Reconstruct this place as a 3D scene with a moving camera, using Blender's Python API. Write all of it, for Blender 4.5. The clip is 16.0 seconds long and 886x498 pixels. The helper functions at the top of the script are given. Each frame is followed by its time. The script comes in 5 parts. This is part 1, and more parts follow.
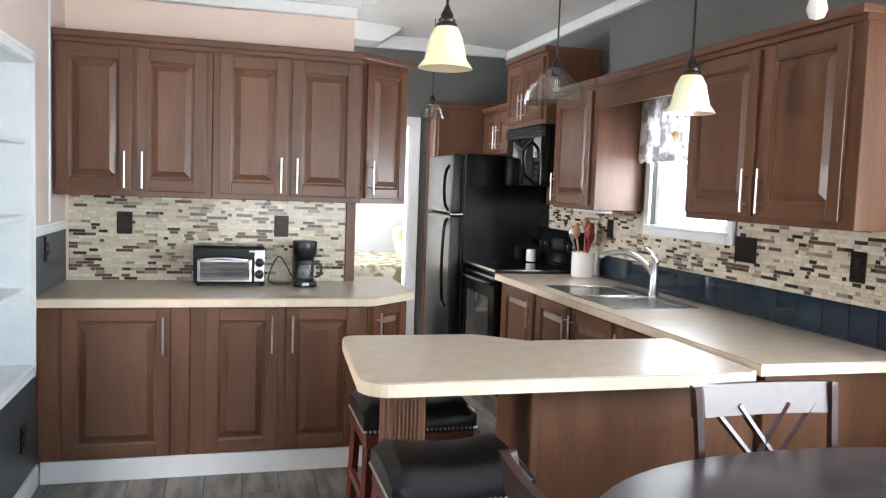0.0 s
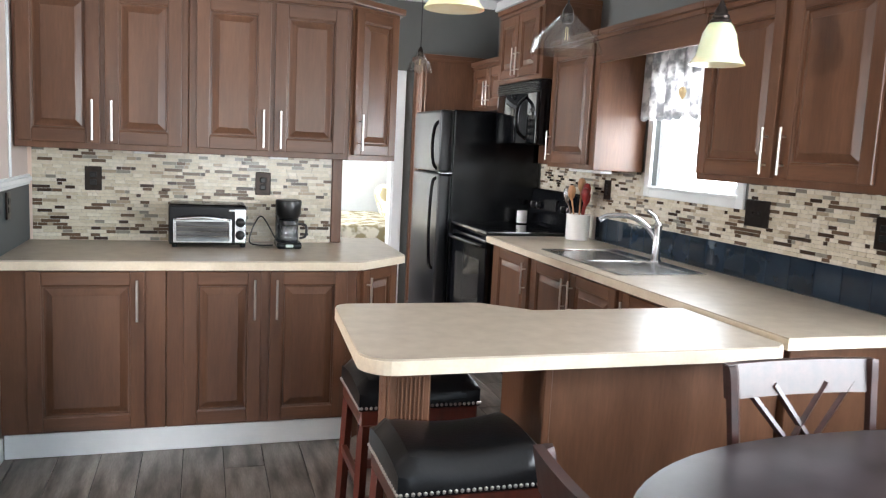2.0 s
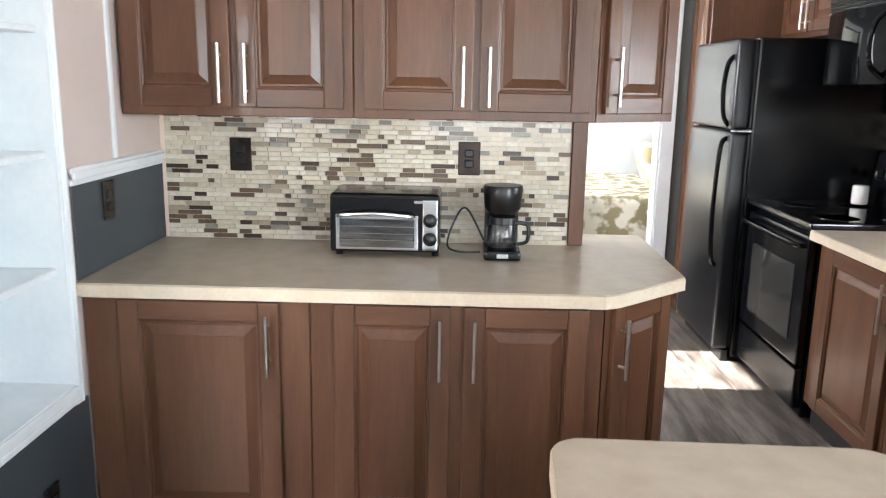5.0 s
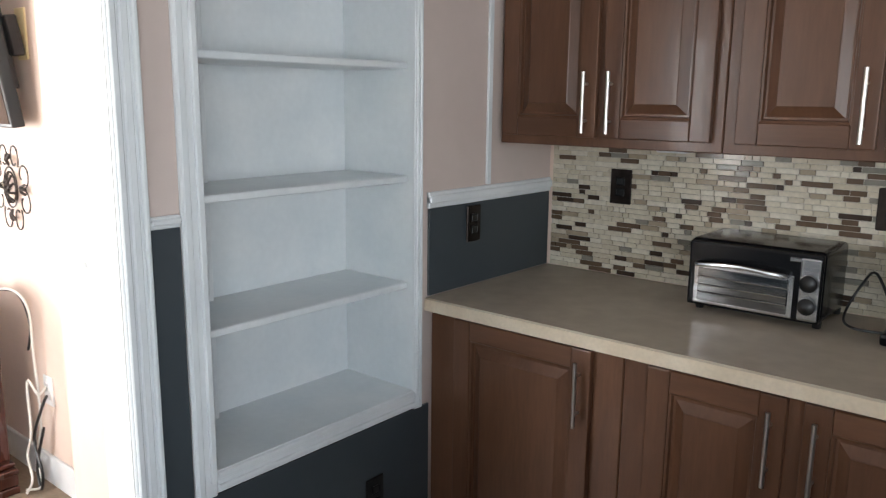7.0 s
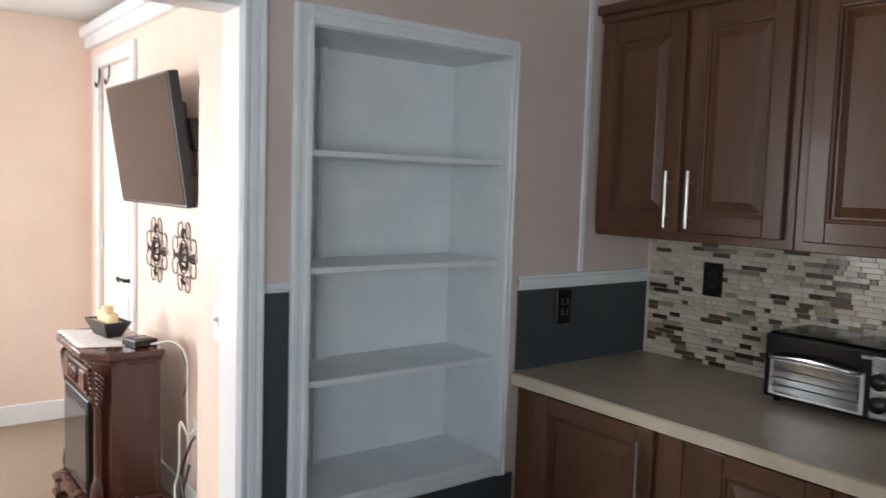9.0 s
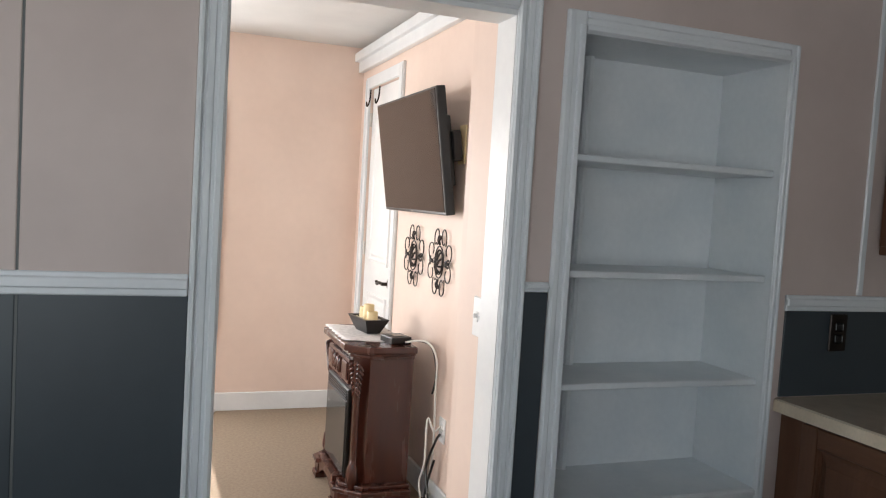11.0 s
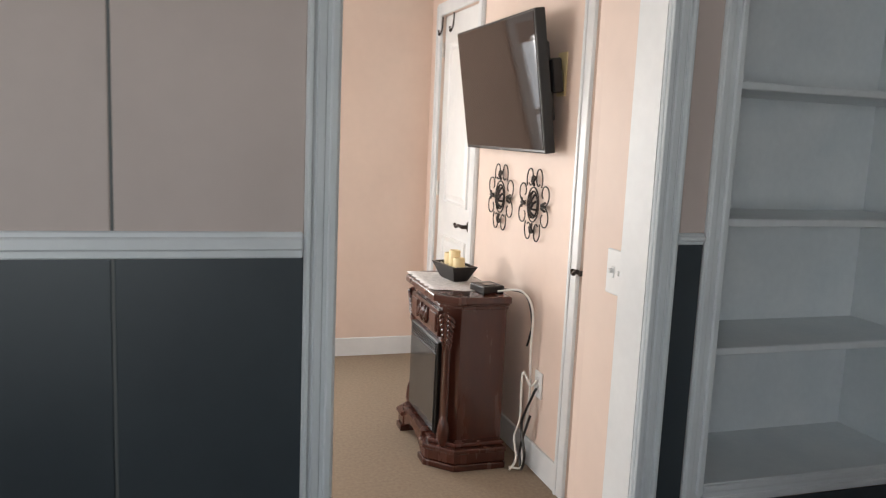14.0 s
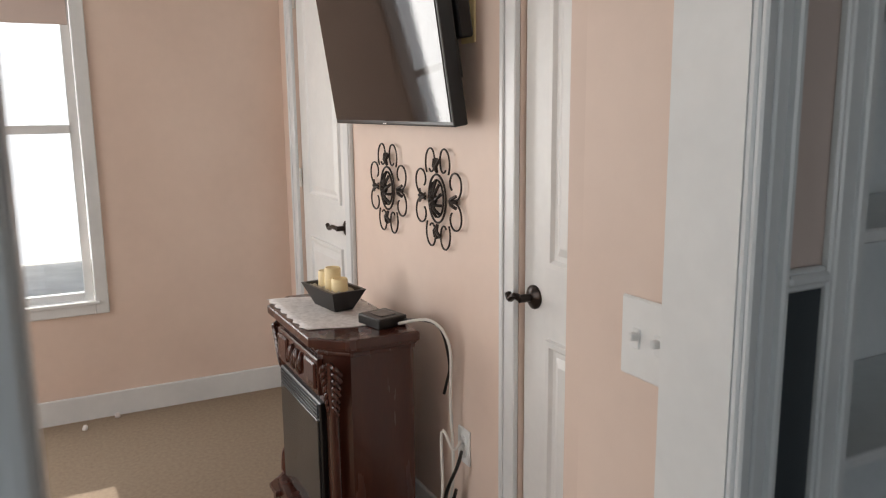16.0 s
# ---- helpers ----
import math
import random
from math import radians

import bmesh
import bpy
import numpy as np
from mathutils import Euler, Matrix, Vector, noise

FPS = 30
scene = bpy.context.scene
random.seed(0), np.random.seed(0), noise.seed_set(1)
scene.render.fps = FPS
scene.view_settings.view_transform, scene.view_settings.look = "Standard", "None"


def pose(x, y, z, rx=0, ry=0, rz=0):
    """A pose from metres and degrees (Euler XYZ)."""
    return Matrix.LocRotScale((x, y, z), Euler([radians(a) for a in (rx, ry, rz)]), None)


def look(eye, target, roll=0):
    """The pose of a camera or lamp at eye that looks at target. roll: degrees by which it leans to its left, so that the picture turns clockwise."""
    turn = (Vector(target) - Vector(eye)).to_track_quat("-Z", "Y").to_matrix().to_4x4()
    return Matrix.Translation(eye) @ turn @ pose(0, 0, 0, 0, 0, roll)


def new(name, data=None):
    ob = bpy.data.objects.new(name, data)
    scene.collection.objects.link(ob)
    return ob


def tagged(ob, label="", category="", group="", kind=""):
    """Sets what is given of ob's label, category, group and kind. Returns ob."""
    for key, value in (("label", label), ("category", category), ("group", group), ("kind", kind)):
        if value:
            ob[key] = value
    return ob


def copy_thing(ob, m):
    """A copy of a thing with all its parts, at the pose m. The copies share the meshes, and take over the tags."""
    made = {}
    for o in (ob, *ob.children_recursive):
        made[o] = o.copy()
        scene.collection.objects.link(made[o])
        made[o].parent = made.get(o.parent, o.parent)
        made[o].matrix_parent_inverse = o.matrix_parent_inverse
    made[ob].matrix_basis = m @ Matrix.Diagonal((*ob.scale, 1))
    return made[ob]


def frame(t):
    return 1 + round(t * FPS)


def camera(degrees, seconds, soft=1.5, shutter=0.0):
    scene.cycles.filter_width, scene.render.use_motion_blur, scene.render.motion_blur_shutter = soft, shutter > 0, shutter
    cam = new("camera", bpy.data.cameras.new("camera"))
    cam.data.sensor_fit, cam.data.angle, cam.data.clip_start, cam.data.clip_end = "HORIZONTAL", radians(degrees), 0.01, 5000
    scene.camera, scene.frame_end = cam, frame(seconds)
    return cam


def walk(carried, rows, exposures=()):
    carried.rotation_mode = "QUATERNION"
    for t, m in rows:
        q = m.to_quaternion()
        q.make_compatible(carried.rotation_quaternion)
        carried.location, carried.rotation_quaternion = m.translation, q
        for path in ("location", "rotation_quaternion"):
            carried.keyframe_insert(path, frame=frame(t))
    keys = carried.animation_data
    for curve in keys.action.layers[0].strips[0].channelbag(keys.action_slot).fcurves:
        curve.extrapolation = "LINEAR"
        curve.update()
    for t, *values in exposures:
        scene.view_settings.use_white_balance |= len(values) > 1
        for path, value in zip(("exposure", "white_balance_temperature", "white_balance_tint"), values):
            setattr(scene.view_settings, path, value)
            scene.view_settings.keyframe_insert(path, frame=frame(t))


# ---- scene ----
cam = camera(59.2, 16.0, soft=1.15, shutter=0.5)
PATH = [
    (0, (0.166, 0.188, 1.494), (0.692, 2.111, 1.339), 2.1),
    (0.5, (0.171, 0.206, 1.479), (0.699, 2.127, 1.295), 2.2),
    (1, (0.165, 0.23, 1.481), (0.69, 2.149, 1.276), 2.4),
    (1.5, (0.167, 0.313, 1.491), (0.706, 2.226, 1.264), 2.7),
    (2, (0.134, 0.454, 1.479), (0.725, 2.348, 1.223), 2.8),
    (2.5, (0.163, 0.625, 1.463), (0.684, 2.534, 1.178), 2.5),
    (3, (0.266, 0.834, 1.497), (0.491, 2.794, 1.166), 2.7),
    (3.2, (0.283, 0.906, 1.52), (0.406, 2.872, 1.174), 3.0),
    (5.3, (0.486, 2.035, 1.503), (0.399, 3.989, 1.087), 1.2),
    (5.5, (0.527, 2.069, 1.48), (0.386, 4.022, 1.073), 1.4),
    (6, (0.624, 2.224, 1.471), (0.124, 4.12, 1.077), 0.2),
    (6.5, (0.797, 2.263, 1.504), (-0.282, 3.902, 1.117), 0.4),
    (7, (0.895, 2.336, 1.54), (-0.366, 3.842, 1.161), 0.6),
    (7.5, (1.078, 2.39, 1.527), (-0.346, 3.759, 1.215), 0.5),
    (8, (1.213, 2.396, 1.529), (-0.325, 3.643, 1.246), 1.4),
    (8.5, (1.248, 2.369, 1.553), (-0.309, 3.6, 1.312), 1.5),
    (9, (1.271, 2.328, 1.554), (-0.311, 3.54, 1.392), 1.8),
    (9.5, (1.251, 2.283, 1.544), (-0.493, 3.251, 1.396), 1.9),
    (11.8, (1.281, 2.242, 1.468), (-0.608, 2.879, 1.314), 3.4),
    (12, (1.286, 2.245, 1.484), (-0.611, 2.853, 1.31), 3.3),
    (12.5, (1.278, 2.25, 1.488), (-0.633, 2.801, 1.278), 3.3),
    (13, (1.197, 2.252, 1.484), (-0.73, 2.722, 1.231), 3.6),
    (13.5, (1.077, 2.182, 1.5), (-0.835, 2.698, 1.218), 3.5),
    (14, (0.911, 2.116, 1.487), (-0.973, 2.719, 1.194), 2.5),
    (14.5, (0.682, 2.125, 1.48), (-1.168, 2.812, 1.157), 2.0),
    (15, (0.411, 2.17, 1.475), (-1.399, 2.946, 1.126), 1.4),
    (15.5, (0.141, 2.239, 1.487), (-1.581, 3.191, 1.127), 0.3),
    (16, (-0.064, 2.421, 1.476), (-1.812, 3.326, 1.120), -0.6),
]
EXPOSURES = [
    (0.0, 2.95, 6200, 10), (3.0, 3.05, 6200, 10), (5.5, 3.2, 6200, 10), (6.3, 2.8, 6250, 10), (7.0, 2.0, 6250, 10), (7.8, 1.6, 6250, 10),
    (9.0, 1.3, 6200, 10), (10.5, 1.0, 6250, 10), (12.5, 0.8, 6350, 10), (14.5, 0.6, 6450, 10), (16.0, 0.1, 6450, 10)]
walk(cam, [(t, look(eye, target, roll)) for t, eye, target, roll in PATH], EXPOSURES)

# ---- world, sun and large lights ----
world = bpy.data.worlds.new("sky")
scene.world = world
world.use_nodes = True
wn = world.node_tree
sky = wn.nodes.new("ShaderNodeTexSky")
sky.sky_type = "NISHITA"
sky.sun_disc = False
sky.sun_elevation = radians(37)
sky.sun_rotation = radians(-90)
wn.nodes["Background"].inputs[1].default_value = 0.09
wn.links.new(sky.outputs[0], wn.nodes["Background"].inputs[0])

sun_data = bpy.data.lights.new("sun", "SUN")
sun_data.energy, sun_data.angle, sun_data.color = 5.0, radians(0.6), (1.0, 0.94, 0.86)
sun_ob = new("sun", sun_data)
sun_ob.matrix_world = look((-9, 2.1, 6), (-9 + 4 * 0.8, 2.1 + 0.05, 6 - 4 * 0.6))


def area_lamp(name, at, target, w, h, power, colour=(1, 1, 1)):
    d = bpy.data.lights.new(name, "AREA")
    d.shape, d.size, d.size_y, d.energy, d.color = "RECTANGLE", w, h, power, colour
    o = new(name, d)
    o.matrix_world = look(at, target)
    return o


area_lamp("light_living_window", (2.66, 1.0, 1.45), (0, 1.6, 1.3), 1.9, 1.2, 18, (0.95, 0.98, 1.0))
# fill light for the cabinet fronts, from an opening added behind the walker
area_lamp("light_end_fill", (0.9, -2.35, 1.45), (0.9, 2, 1.2), 2.2, 1.3, 6.6, (0.92, 0.98, 1.0))
area_lamp("light_sink_window", (2.74, 4.16, 1.6), (0, 4.16, 1.2), 0.8, 0.7, 3, (0.95, 0.98, 1.0))
area_lamp("light_bed_window", (-4.02, 2.17, 1.35), (0, 2.4, 1.0), 0.7, 1.1, 16.8, (1.0, 0.97, 0.93))
# added fill that brightens the bedroom; no window is known on this side
area_lamp("light_bed_side_fill", (-2.3, -0.55, 1.5), (-2.3, 3, 1.2), 1.6, 1.2, 38.4, (1.0, 0.97, 0.94))
# added fill to whiten the far bedroom's wall, source unseen
area_lamp("light_back_room_fill", (-0.19, 8.6, 1.45), (1.5, 8.9, 1.2), 1.2, 1.1, 12, (1, 1, 0.98))
area_lamp("light_hall_window", (-0.74, 6.0, 1.71), (2, 6.4, 0.9), 0.5, 0.78, 9, (1, 1, 1))

# ---- materials ----
def srgb(r, g, b):
    return tuple(((c / 255 + 0.055) / 1.055) ** 2.4 if c > 10 else c / 255 / 12.92 for c in (r, g, b)) + (1,)


def mat(name, dark, light=None, rough=0.5, metal=0.0, scale=6.0, stretch=(1, 1, 1), detail=5.0, bump=0.0, bump_scale=80.0,
        fine=0.0, coat=0.0, spread=(0.3, 0.7), rand=0.0, spec=0.5):
    """Two colours mixed by stretched noise, fine grain over it, bump, and a shift from piece to piece."""
    light = light or dark
    m = bpy.data.materials.new(name)
    m.use_nodes = True
    t = m.node_tree
    n, l = t.nodes, t.links
    b = n["Principled BSDF"]
    b.inputs["Metallic"].default_value = metal
    b.inputs["Coat Weight"].default_value = coat
    b.inputs["Specular IOR Level"].default_value = spec
    tc = n.new("ShaderNodeTexCoord")
    mp = n.new("ShaderNodeMapping")
    mp.inputs["Scale"].default_value = stretch
    l.new(tc.outputs["Object"], mp.inputs["Vector"])
    no = n.new("ShaderNodeTexNoise")
    no.inputs["Scale"].default_value = scale
    no.inputs["Detail"].default_value = detail
    oi = n.new("ShaderNodeObjectInfo")
    sh = n.new("ShaderNodeVectorMath")
    l.new(mp.outputs[0], sh.inputs[0])
    l.new(sh.outputs[0], no.inputs["Vector"])
    mu = n.new("ShaderNodeMath")
    mu.operation = "MULTIPLY"
    mu.inputs[1].default_value = 37.0
    l.new(oi.outputs["Random"], mu.inputs[0])
    l.new(mu.outputs[0], sh.inputs[1])
    cr = n.new("ShaderNodeValToRGB")
    cr.color_ramp.elements[0].position, cr.color_ramp.elements[1].position = spread
    cr.color_ramp.elements[0].color, cr.color_ramp.elements[1].color = dark, light
    l.new(no.outputs["Fac"], cr.inputs[0])
    out = cr.outputs[0]
    if fine or rand:
        f2 = n.new("ShaderNodeTexNoise")
        f2.inputs["Scale"].default_value = scale * 9
        f2.inputs["Detail"].default_value = 3
        l.new(mp.outputs[0], f2.inputs["Vector"])
        mr = n.new("ShaderNodeMapRange")
        mr.inputs[1].default_value, mr.inputs[2].default_value = 0.3, 0.7
        mr.inputs[3].default_value, mr.inputs[4].default_value = 1 - fine, 1 + fine
        l.new(f2.outputs["Fac"], mr.inputs[0])
        mr2 = n.new("ShaderNodeMapRange")
        mr2.inputs[3].default_value, mr2.inputs[4].default_value = 1 - rand, 1 + rand
        l.new(oi.outputs["Random"], mr2.inputs[0])
        mm = n.new("ShaderNodeMath")
        mm.operation = "MULTIPLY"
        l.new(mr.outputs[0], mm.inputs[0])
        l.new(mr2.outputs[0], mm.inputs[1])
        vm = n.new("ShaderNodeVectorMath")
        vm.operation = "SCALE"
        l.new(out, vm.inputs[0])
        l.new(mm.outputs[0], vm.inputs["Scale"])
        out = vm.outputs[0]
    l.new(out, b.inputs["Base Color"])
    rr = n.new("ShaderNodeMapRange")
    rr.inputs[3].default_value, rr.inputs[4].default_value = max(rough - 0.07, 0.02), min(rough + 0.07, 1)
    l.new(no.outputs["Fac"], rr.inputs[0])
    b.inputs["Roughness"].default_value = rough
    if stretch != (1, 1, 1):
        l.new(rr.outputs[0], b.inputs["Roughness"])
    bump = max(bump, 0.02)
    if bump:
        bn = n.new("ShaderNodeTexNoise")
        bn.inputs["Scale"].default_value = bump_scale
        bn.inputs["Detail"].default_value = 4
        l.new(mp.outputs[0], bn.inputs["Vector"])
        bu = n.new("ShaderNodeBump")
        bu.inputs["Strength"].default_value = bump
        bu.inputs["Distance"].default_value = 0.004
        l.new(bn.outputs["Fac"], bu.inputs["Height"])
        l.new(bu.outputs[0], b.inputs["Normal"])
    return m


def glass_mat(name, gloss=0.07):
    """Thin clear glass: mostly see-through, a little mirror."""
    m = bpy.data.materials.new(name)
    m.use_nodes = True
    n, l = m.node_tree.nodes, m.node_tree.links
    n.remove(n["Principled BSDF"])
    tr, gl, mx = n.new("ShaderNodeBsdfTransparent"), n.new("ShaderNodeBsdfGlossy"), n.new("ShaderNodeMixShader")
    tr.inputs[0].default_value = (0.95, 0.96, 0.96, 1)
    gl.inputs["Roughness"].default_value = 0.02
    mx.inputs[0].default_value = gloss
    l.new(tr.outputs[0], mx.inputs[1])
    l.new(gl.outputs[0], mx.inputs[2])
    l.new(mx.outputs[0], n["Material Output"].inputs[0])
    return m


def cloth_mat(name, dark, light):
    """Thin cloth that lets daylight through."""
    m = mat(name, dark, light, 0.8, scale=14, spread=(0.42, 0.56))
    n, l = m.node_tree.nodes, m.node_tree.links
    b = n["Principled BSDF"]
    tl, mx = n.new("ShaderNodeBsdfTranslucent"), n.new("ShaderNodeMixShader")
    src = b.inputs["Base Color"].links[0].from_socket
    l.new(src, tl.inputs[0])
    mx.inputs[0].default_value = 0.35
    l.new(b.outputs[0], mx.inputs[1])
    l.new(tl.outputs[0], mx.inputs[2])
    l.new(mx.outputs[0], n["Material Output"].inputs[0])
    return m


def glow_mat(name, colour, strength):
    m = bpy.data.materials.new(name)
    m.use_nodes = True
    b = m.node_tree.nodes["Principled BSDF"]
    b.inputs["Base Color"].default_value = colour
    b.inputs["Emission Color"].default_value = colour
    b.inputs["Emission Strength"].default_value = strength
    return m


def island_mat(name, colours, rough):
    """Each tile takes one of the colours: by object for single pieces, by island for the joined rest."""
    m = bpy.data.materials.new(name)
    m.use_nodes = True
    n, l = m.node_tree.nodes, m.node_tree.links
    b = n["Principled BSDF"]
    oi, ge = n.new("ShaderNodeObjectInfo"), n.new("ShaderNodeNewGeometry")
    ad, fr = n.new("ShaderNodeMath"), n.new("ShaderNodeMath")
    ad.operation, fr.operation = "ADD", "FRACT"
    l.new(oi.outputs["Random"], ad.inputs[0])
    l.new(ge.outputs["Random Per Island"], ad.inputs[1])
    l.new(ad.outputs[0], fr.inputs[0])
    cr = n.new("ShaderNodeValToRGB")
    cr.color_ramp.interpolation = "CONSTANT"
    e = cr.color_ramp.elements
    e[0].position, e[0].color = 0.0, colours[0][1]
    e[1].position, e[1].color = colours[1]
    for p, c in colours[2:]:
        e.new(p).color = c
    l.new(fr.outputs[0], cr.inputs[0])
    tc, no = n.new("ShaderNodeTexCoord"), n.new("ShaderNodeTexNoise")
    no.inputs["Scale"].default_value = 60
    l.new(tc.outputs["Object"], no.inputs["Vector"])
    mr = n.new("ShaderNodeMapRange")
    mr.inputs[3].default_value, mr.inputs[4].default_value = 0.75, 1.2
    l.new(no.outputs["Fac"], mr.inputs[0])
    vm = n.new("ShaderNodeVectorMath")
    vm.operation = "SCALE"
    l.new(cr.outputs[0], vm.inputs[0])
    l.new(mr.outputs[0], vm.inputs["Scale"])
    l.new(vm.outputs[0], b.inputs["Base Color"])
    b.inputs["Roughness"].default_value = rough
    return m


M = {}
M["wood"] = mat("cabinet_wood", srgb(81, 53, 37), srgb(106, 73, 53), 0.34, scale=3.2, stretch=(3.2, 3.2, 0.45), fine=0.10, bump=0.12, bump_scale=30, rand=0.06, coat=0.05, spec=0.4)
M["wood_h"] = mat("cabinet_wood_across", srgb(81, 53, 37), srgb(106, 73, 53), 0.34, scale=3.2, stretch=(0.45, 0.45, 3.2), fine=0.10, bump=0.12, bump_scale=30, coat=0.05, spec=0.4)
M["laminate"] = mat("beige_laminate", srgb(170, 156, 138), srgb(186, 173, 155), 0.3, scale=14, detail=4)
M["lam_edge"] = mat("laminate_edge", srgb(204, 188, 164), srgb(218, 204, 182), 0.4, scale=10, fine=0.05)
M["black"] = mat("black_enamel", srgb(9, 10, 13), srgb(14, 15, 19), 0.2, scale=3, spec=0.3)
M["fridge"] = mat("pebbled_black_enamel", srgb(14, 15, 19), srgb(20, 21, 26), 0.34, scale=3, bump=0.12, bump_scale=220)
M["blackglass"] = mat("black_glass", srgb(8, 9, 11), srgb(12, 13, 15), 0.05, scale=3)
M["plastic"] = mat("black_plastic", srgb(11, 11, 12), srgb(18, 18, 19), 0.32, scale=9, bump=0.05)
M["steel"] = mat("brushed_steel", srgb(180, 182, 184), srgb(205, 207, 208), 0.22, 1.0, scale=30, stretch=(1, 1, 12))
M["chrome"] = mat("mirrored_glass", srgb(120, 124, 126), srgb(150, 154, 156), 0.12, 1.0, scale=12, stretch=(0.6, 1, 5), spread=(0.4, 0.6))
M["nickel"] = mat("satin_nickel", srgb(196, 192, 186), srgb(216, 212, 206), 0.28, 1.0, scale=20)
M["white"] = mat("white_paint", srgb(222, 224, 224), srgb(232, 233, 232), 0.4, scale=4, bump=0.04, bump_scale=60, fine=0.015)
M["trim"] = mat("white_trim_paint", srgb(216, 220, 222), srgb(228, 231, 232), 0.33, scale=5, bump=0.02, fine=0.01)
M["shelf"] = mat("white_shelf_paint", srgb(215, 221, 224), srgb(228, 231, 232), 0.33, scale=5, fine=0.02, bump=0.05)
M["peach"] = mat("peach_wall_paint", srgb(221, 200, 186), srgb(229, 209, 195), 0.55, scale=2.2, bump=0.06, bump_scale=120, fine=0.012)
M["taupe"] = mat("pale_taupe_wall_paint", srgb(200, 184, 176), srgb(210, 194, 186), 0.5, scale=2.2, bump=0.06, bump_scale=120, fine=0.012)
M["slate"] = mat("slate_wall_paint", srgb(55, 62, 67), srgb(63, 70, 75), 0.42, scale=2.2, bump=0.06, bump_scale=120, fine=0.02)
M["grey"] = mat("dark_grey_wall_paint", srgb(88, 90, 88), srgb(98, 100, 98), 0.55, scale=2, bump=0.05, bump_scale=120)
M["ceil"] = mat("ceiling_paint", srgb(205, 205, 203), srgb(216, 216, 214), 0.7, scale=3, bump=0.15, bump_scale=60)
M["plank"] = mat("grey_vinyl_plank", srgb(70, 63, 58), srgb(142, 134, 126), 0.34, scale=4, stretch=(5, 0.8, 1), fine=0.14, rand=0.16, bump=0.06, bump_scale=30, spread=(0.32, 0.68))
M["gap"] = mat("dark_joint", srgb(34, 30, 28), srgb(44, 40, 37), 0.8)
M["carpet"] = mat("beige_carpet", srgb(136, 121, 105), srgb(148, 133, 116), 0.95, scale=60, detail=6, bump=0.35, bump_scale=260, fine=0.06, spec=0.1)
M["leather"] = mat("black_leather", srgb(7, 7, 9), srgb(12, 12, 14), 0.3, spec=0.35, scale=8, bump=0.15, bump_scale=90)
M["espresso"] = mat("espresso_wood", srgb(44, 26, 24), srgb(66, 40, 36), 0.36, scale=5, stretch=(4, 0.6, 4), fine=0.12, coat=0.1)
M["table"] = mat("dark_table_veneer", srgb(22, 18, 20), srgb(46, 38, 41), 0.32, scale=9, detail=7)
M["stoolwood"] = mat("cherry_stool_wood", srgb(64, 26, 18), srgb(88, 38, 26), 0.3, scale=5, stretch=(5, 5, 0.6), fine=0.1, coat=0.3)
M["mahogany"] = mat("mahogany_veneer", srgb(60, 29, 22), srgb(76, 39, 29), 0.26, scale=4, stretch=(4, 4, 0.6), fine=0.07, coat=0.3, bump=0.05)
M["firebox"] = mat("smoked_glass", srgb(50, 50, 50), srgb(64, 63, 61), 0.08, scale=3)
M["screen"] = mat("tv_screen", srgb(40, 31, 28), srgb(46, 36, 32), 0.03, scale=2)
M["iron"] = mat("wrought_iron", srgb(38, 32, 30), srgb(62, 54, 50), 0.45, 0.6, scale=40, bump=0.2)
M["bronze"] = mat("dark_bronze", srgb(40, 34, 32), srgb(58, 50, 46), 0.3, 0.8, scale=30)
M["candle"] = mat("cream_wax", srgb(236, 214, 160), srgb(244, 226, 178), 0.5, scale=10)
M["lace"] = mat("white_lace", srgb(205, 200, 198), srgb(236, 232, 230), 0.85, scale=60, bump=0.5, bump_scale=150)
M["quilt"] = mat("floral_quilt", srgb(158, 146, 110), srgb(236, 230, 212), 0.85, scale=9, detail=2, spread=(0.44, 0.54), bump=0.2)
M["curtain"] = cloth_mat("lace_curtain", srgb(158, 158, 160), srgb(232, 231, 230))
M["crock"] = mat("white_ceramic", srgb(232, 230, 226), srgb(240, 238, 234), 0.2, scale=5)
M["red"] = mat("red_silicone", srgb(120, 26, 24), srgb(140, 34, 30), 0.4, scale=5)
M["spoon"] = mat("pale_wood_utensil", srgb(168, 122, 84), srgb(190, 146, 104), 0.5, scale=9, stretch=(4, 4, 0.6))
M["navy"] = mat("navy_glazed_tile", srgb(22, 34, 46), srgb(34, 48, 62), 0.08, scale=6, rand=0.15, fine=0.05)
M["grout"] = mat("pale_grout", srgb(186, 180, 168), srgb(200, 194, 182), 0.8, scale=20)
M["glass"] = glass_mat("clear_glass")
M["sky"] = glow_mat("bright_outdoors", (0.98, 0.99, 1.0, 1), 1.3)
M["gravel"] = mat("pale_gravel", srgb(196, 192, 184), srgb(222, 218, 210), 0.9, scale=3, detail=8, bump=0.3)
M["shade"] = mat("cream_alabaster_glass", srgb(240, 222, 178), srgb(248, 236, 206), 0.25, scale=9, detail=3)
M["shade"].node_tree.nodes["Principled BSDF"].inputs["Subsurface Weight"].default_value = 0.4
M["cordw"] = mat("white_cable", srgb(220, 218, 212), rough=0.5)
M["mosaic"] = island_mat("mosaic_tile", [(0, srgb(206, 196, 176)), (0.26, srgb(196, 185, 164)), (0.48, srgb(214, 206, 190)), (0.68, srgb(160, 145, 124)), (0.75, srgb(96, 78, 62)), (0.86, srgb(62, 49, 40)), (0.93, srgb(134, 129, 119))], 0.16)

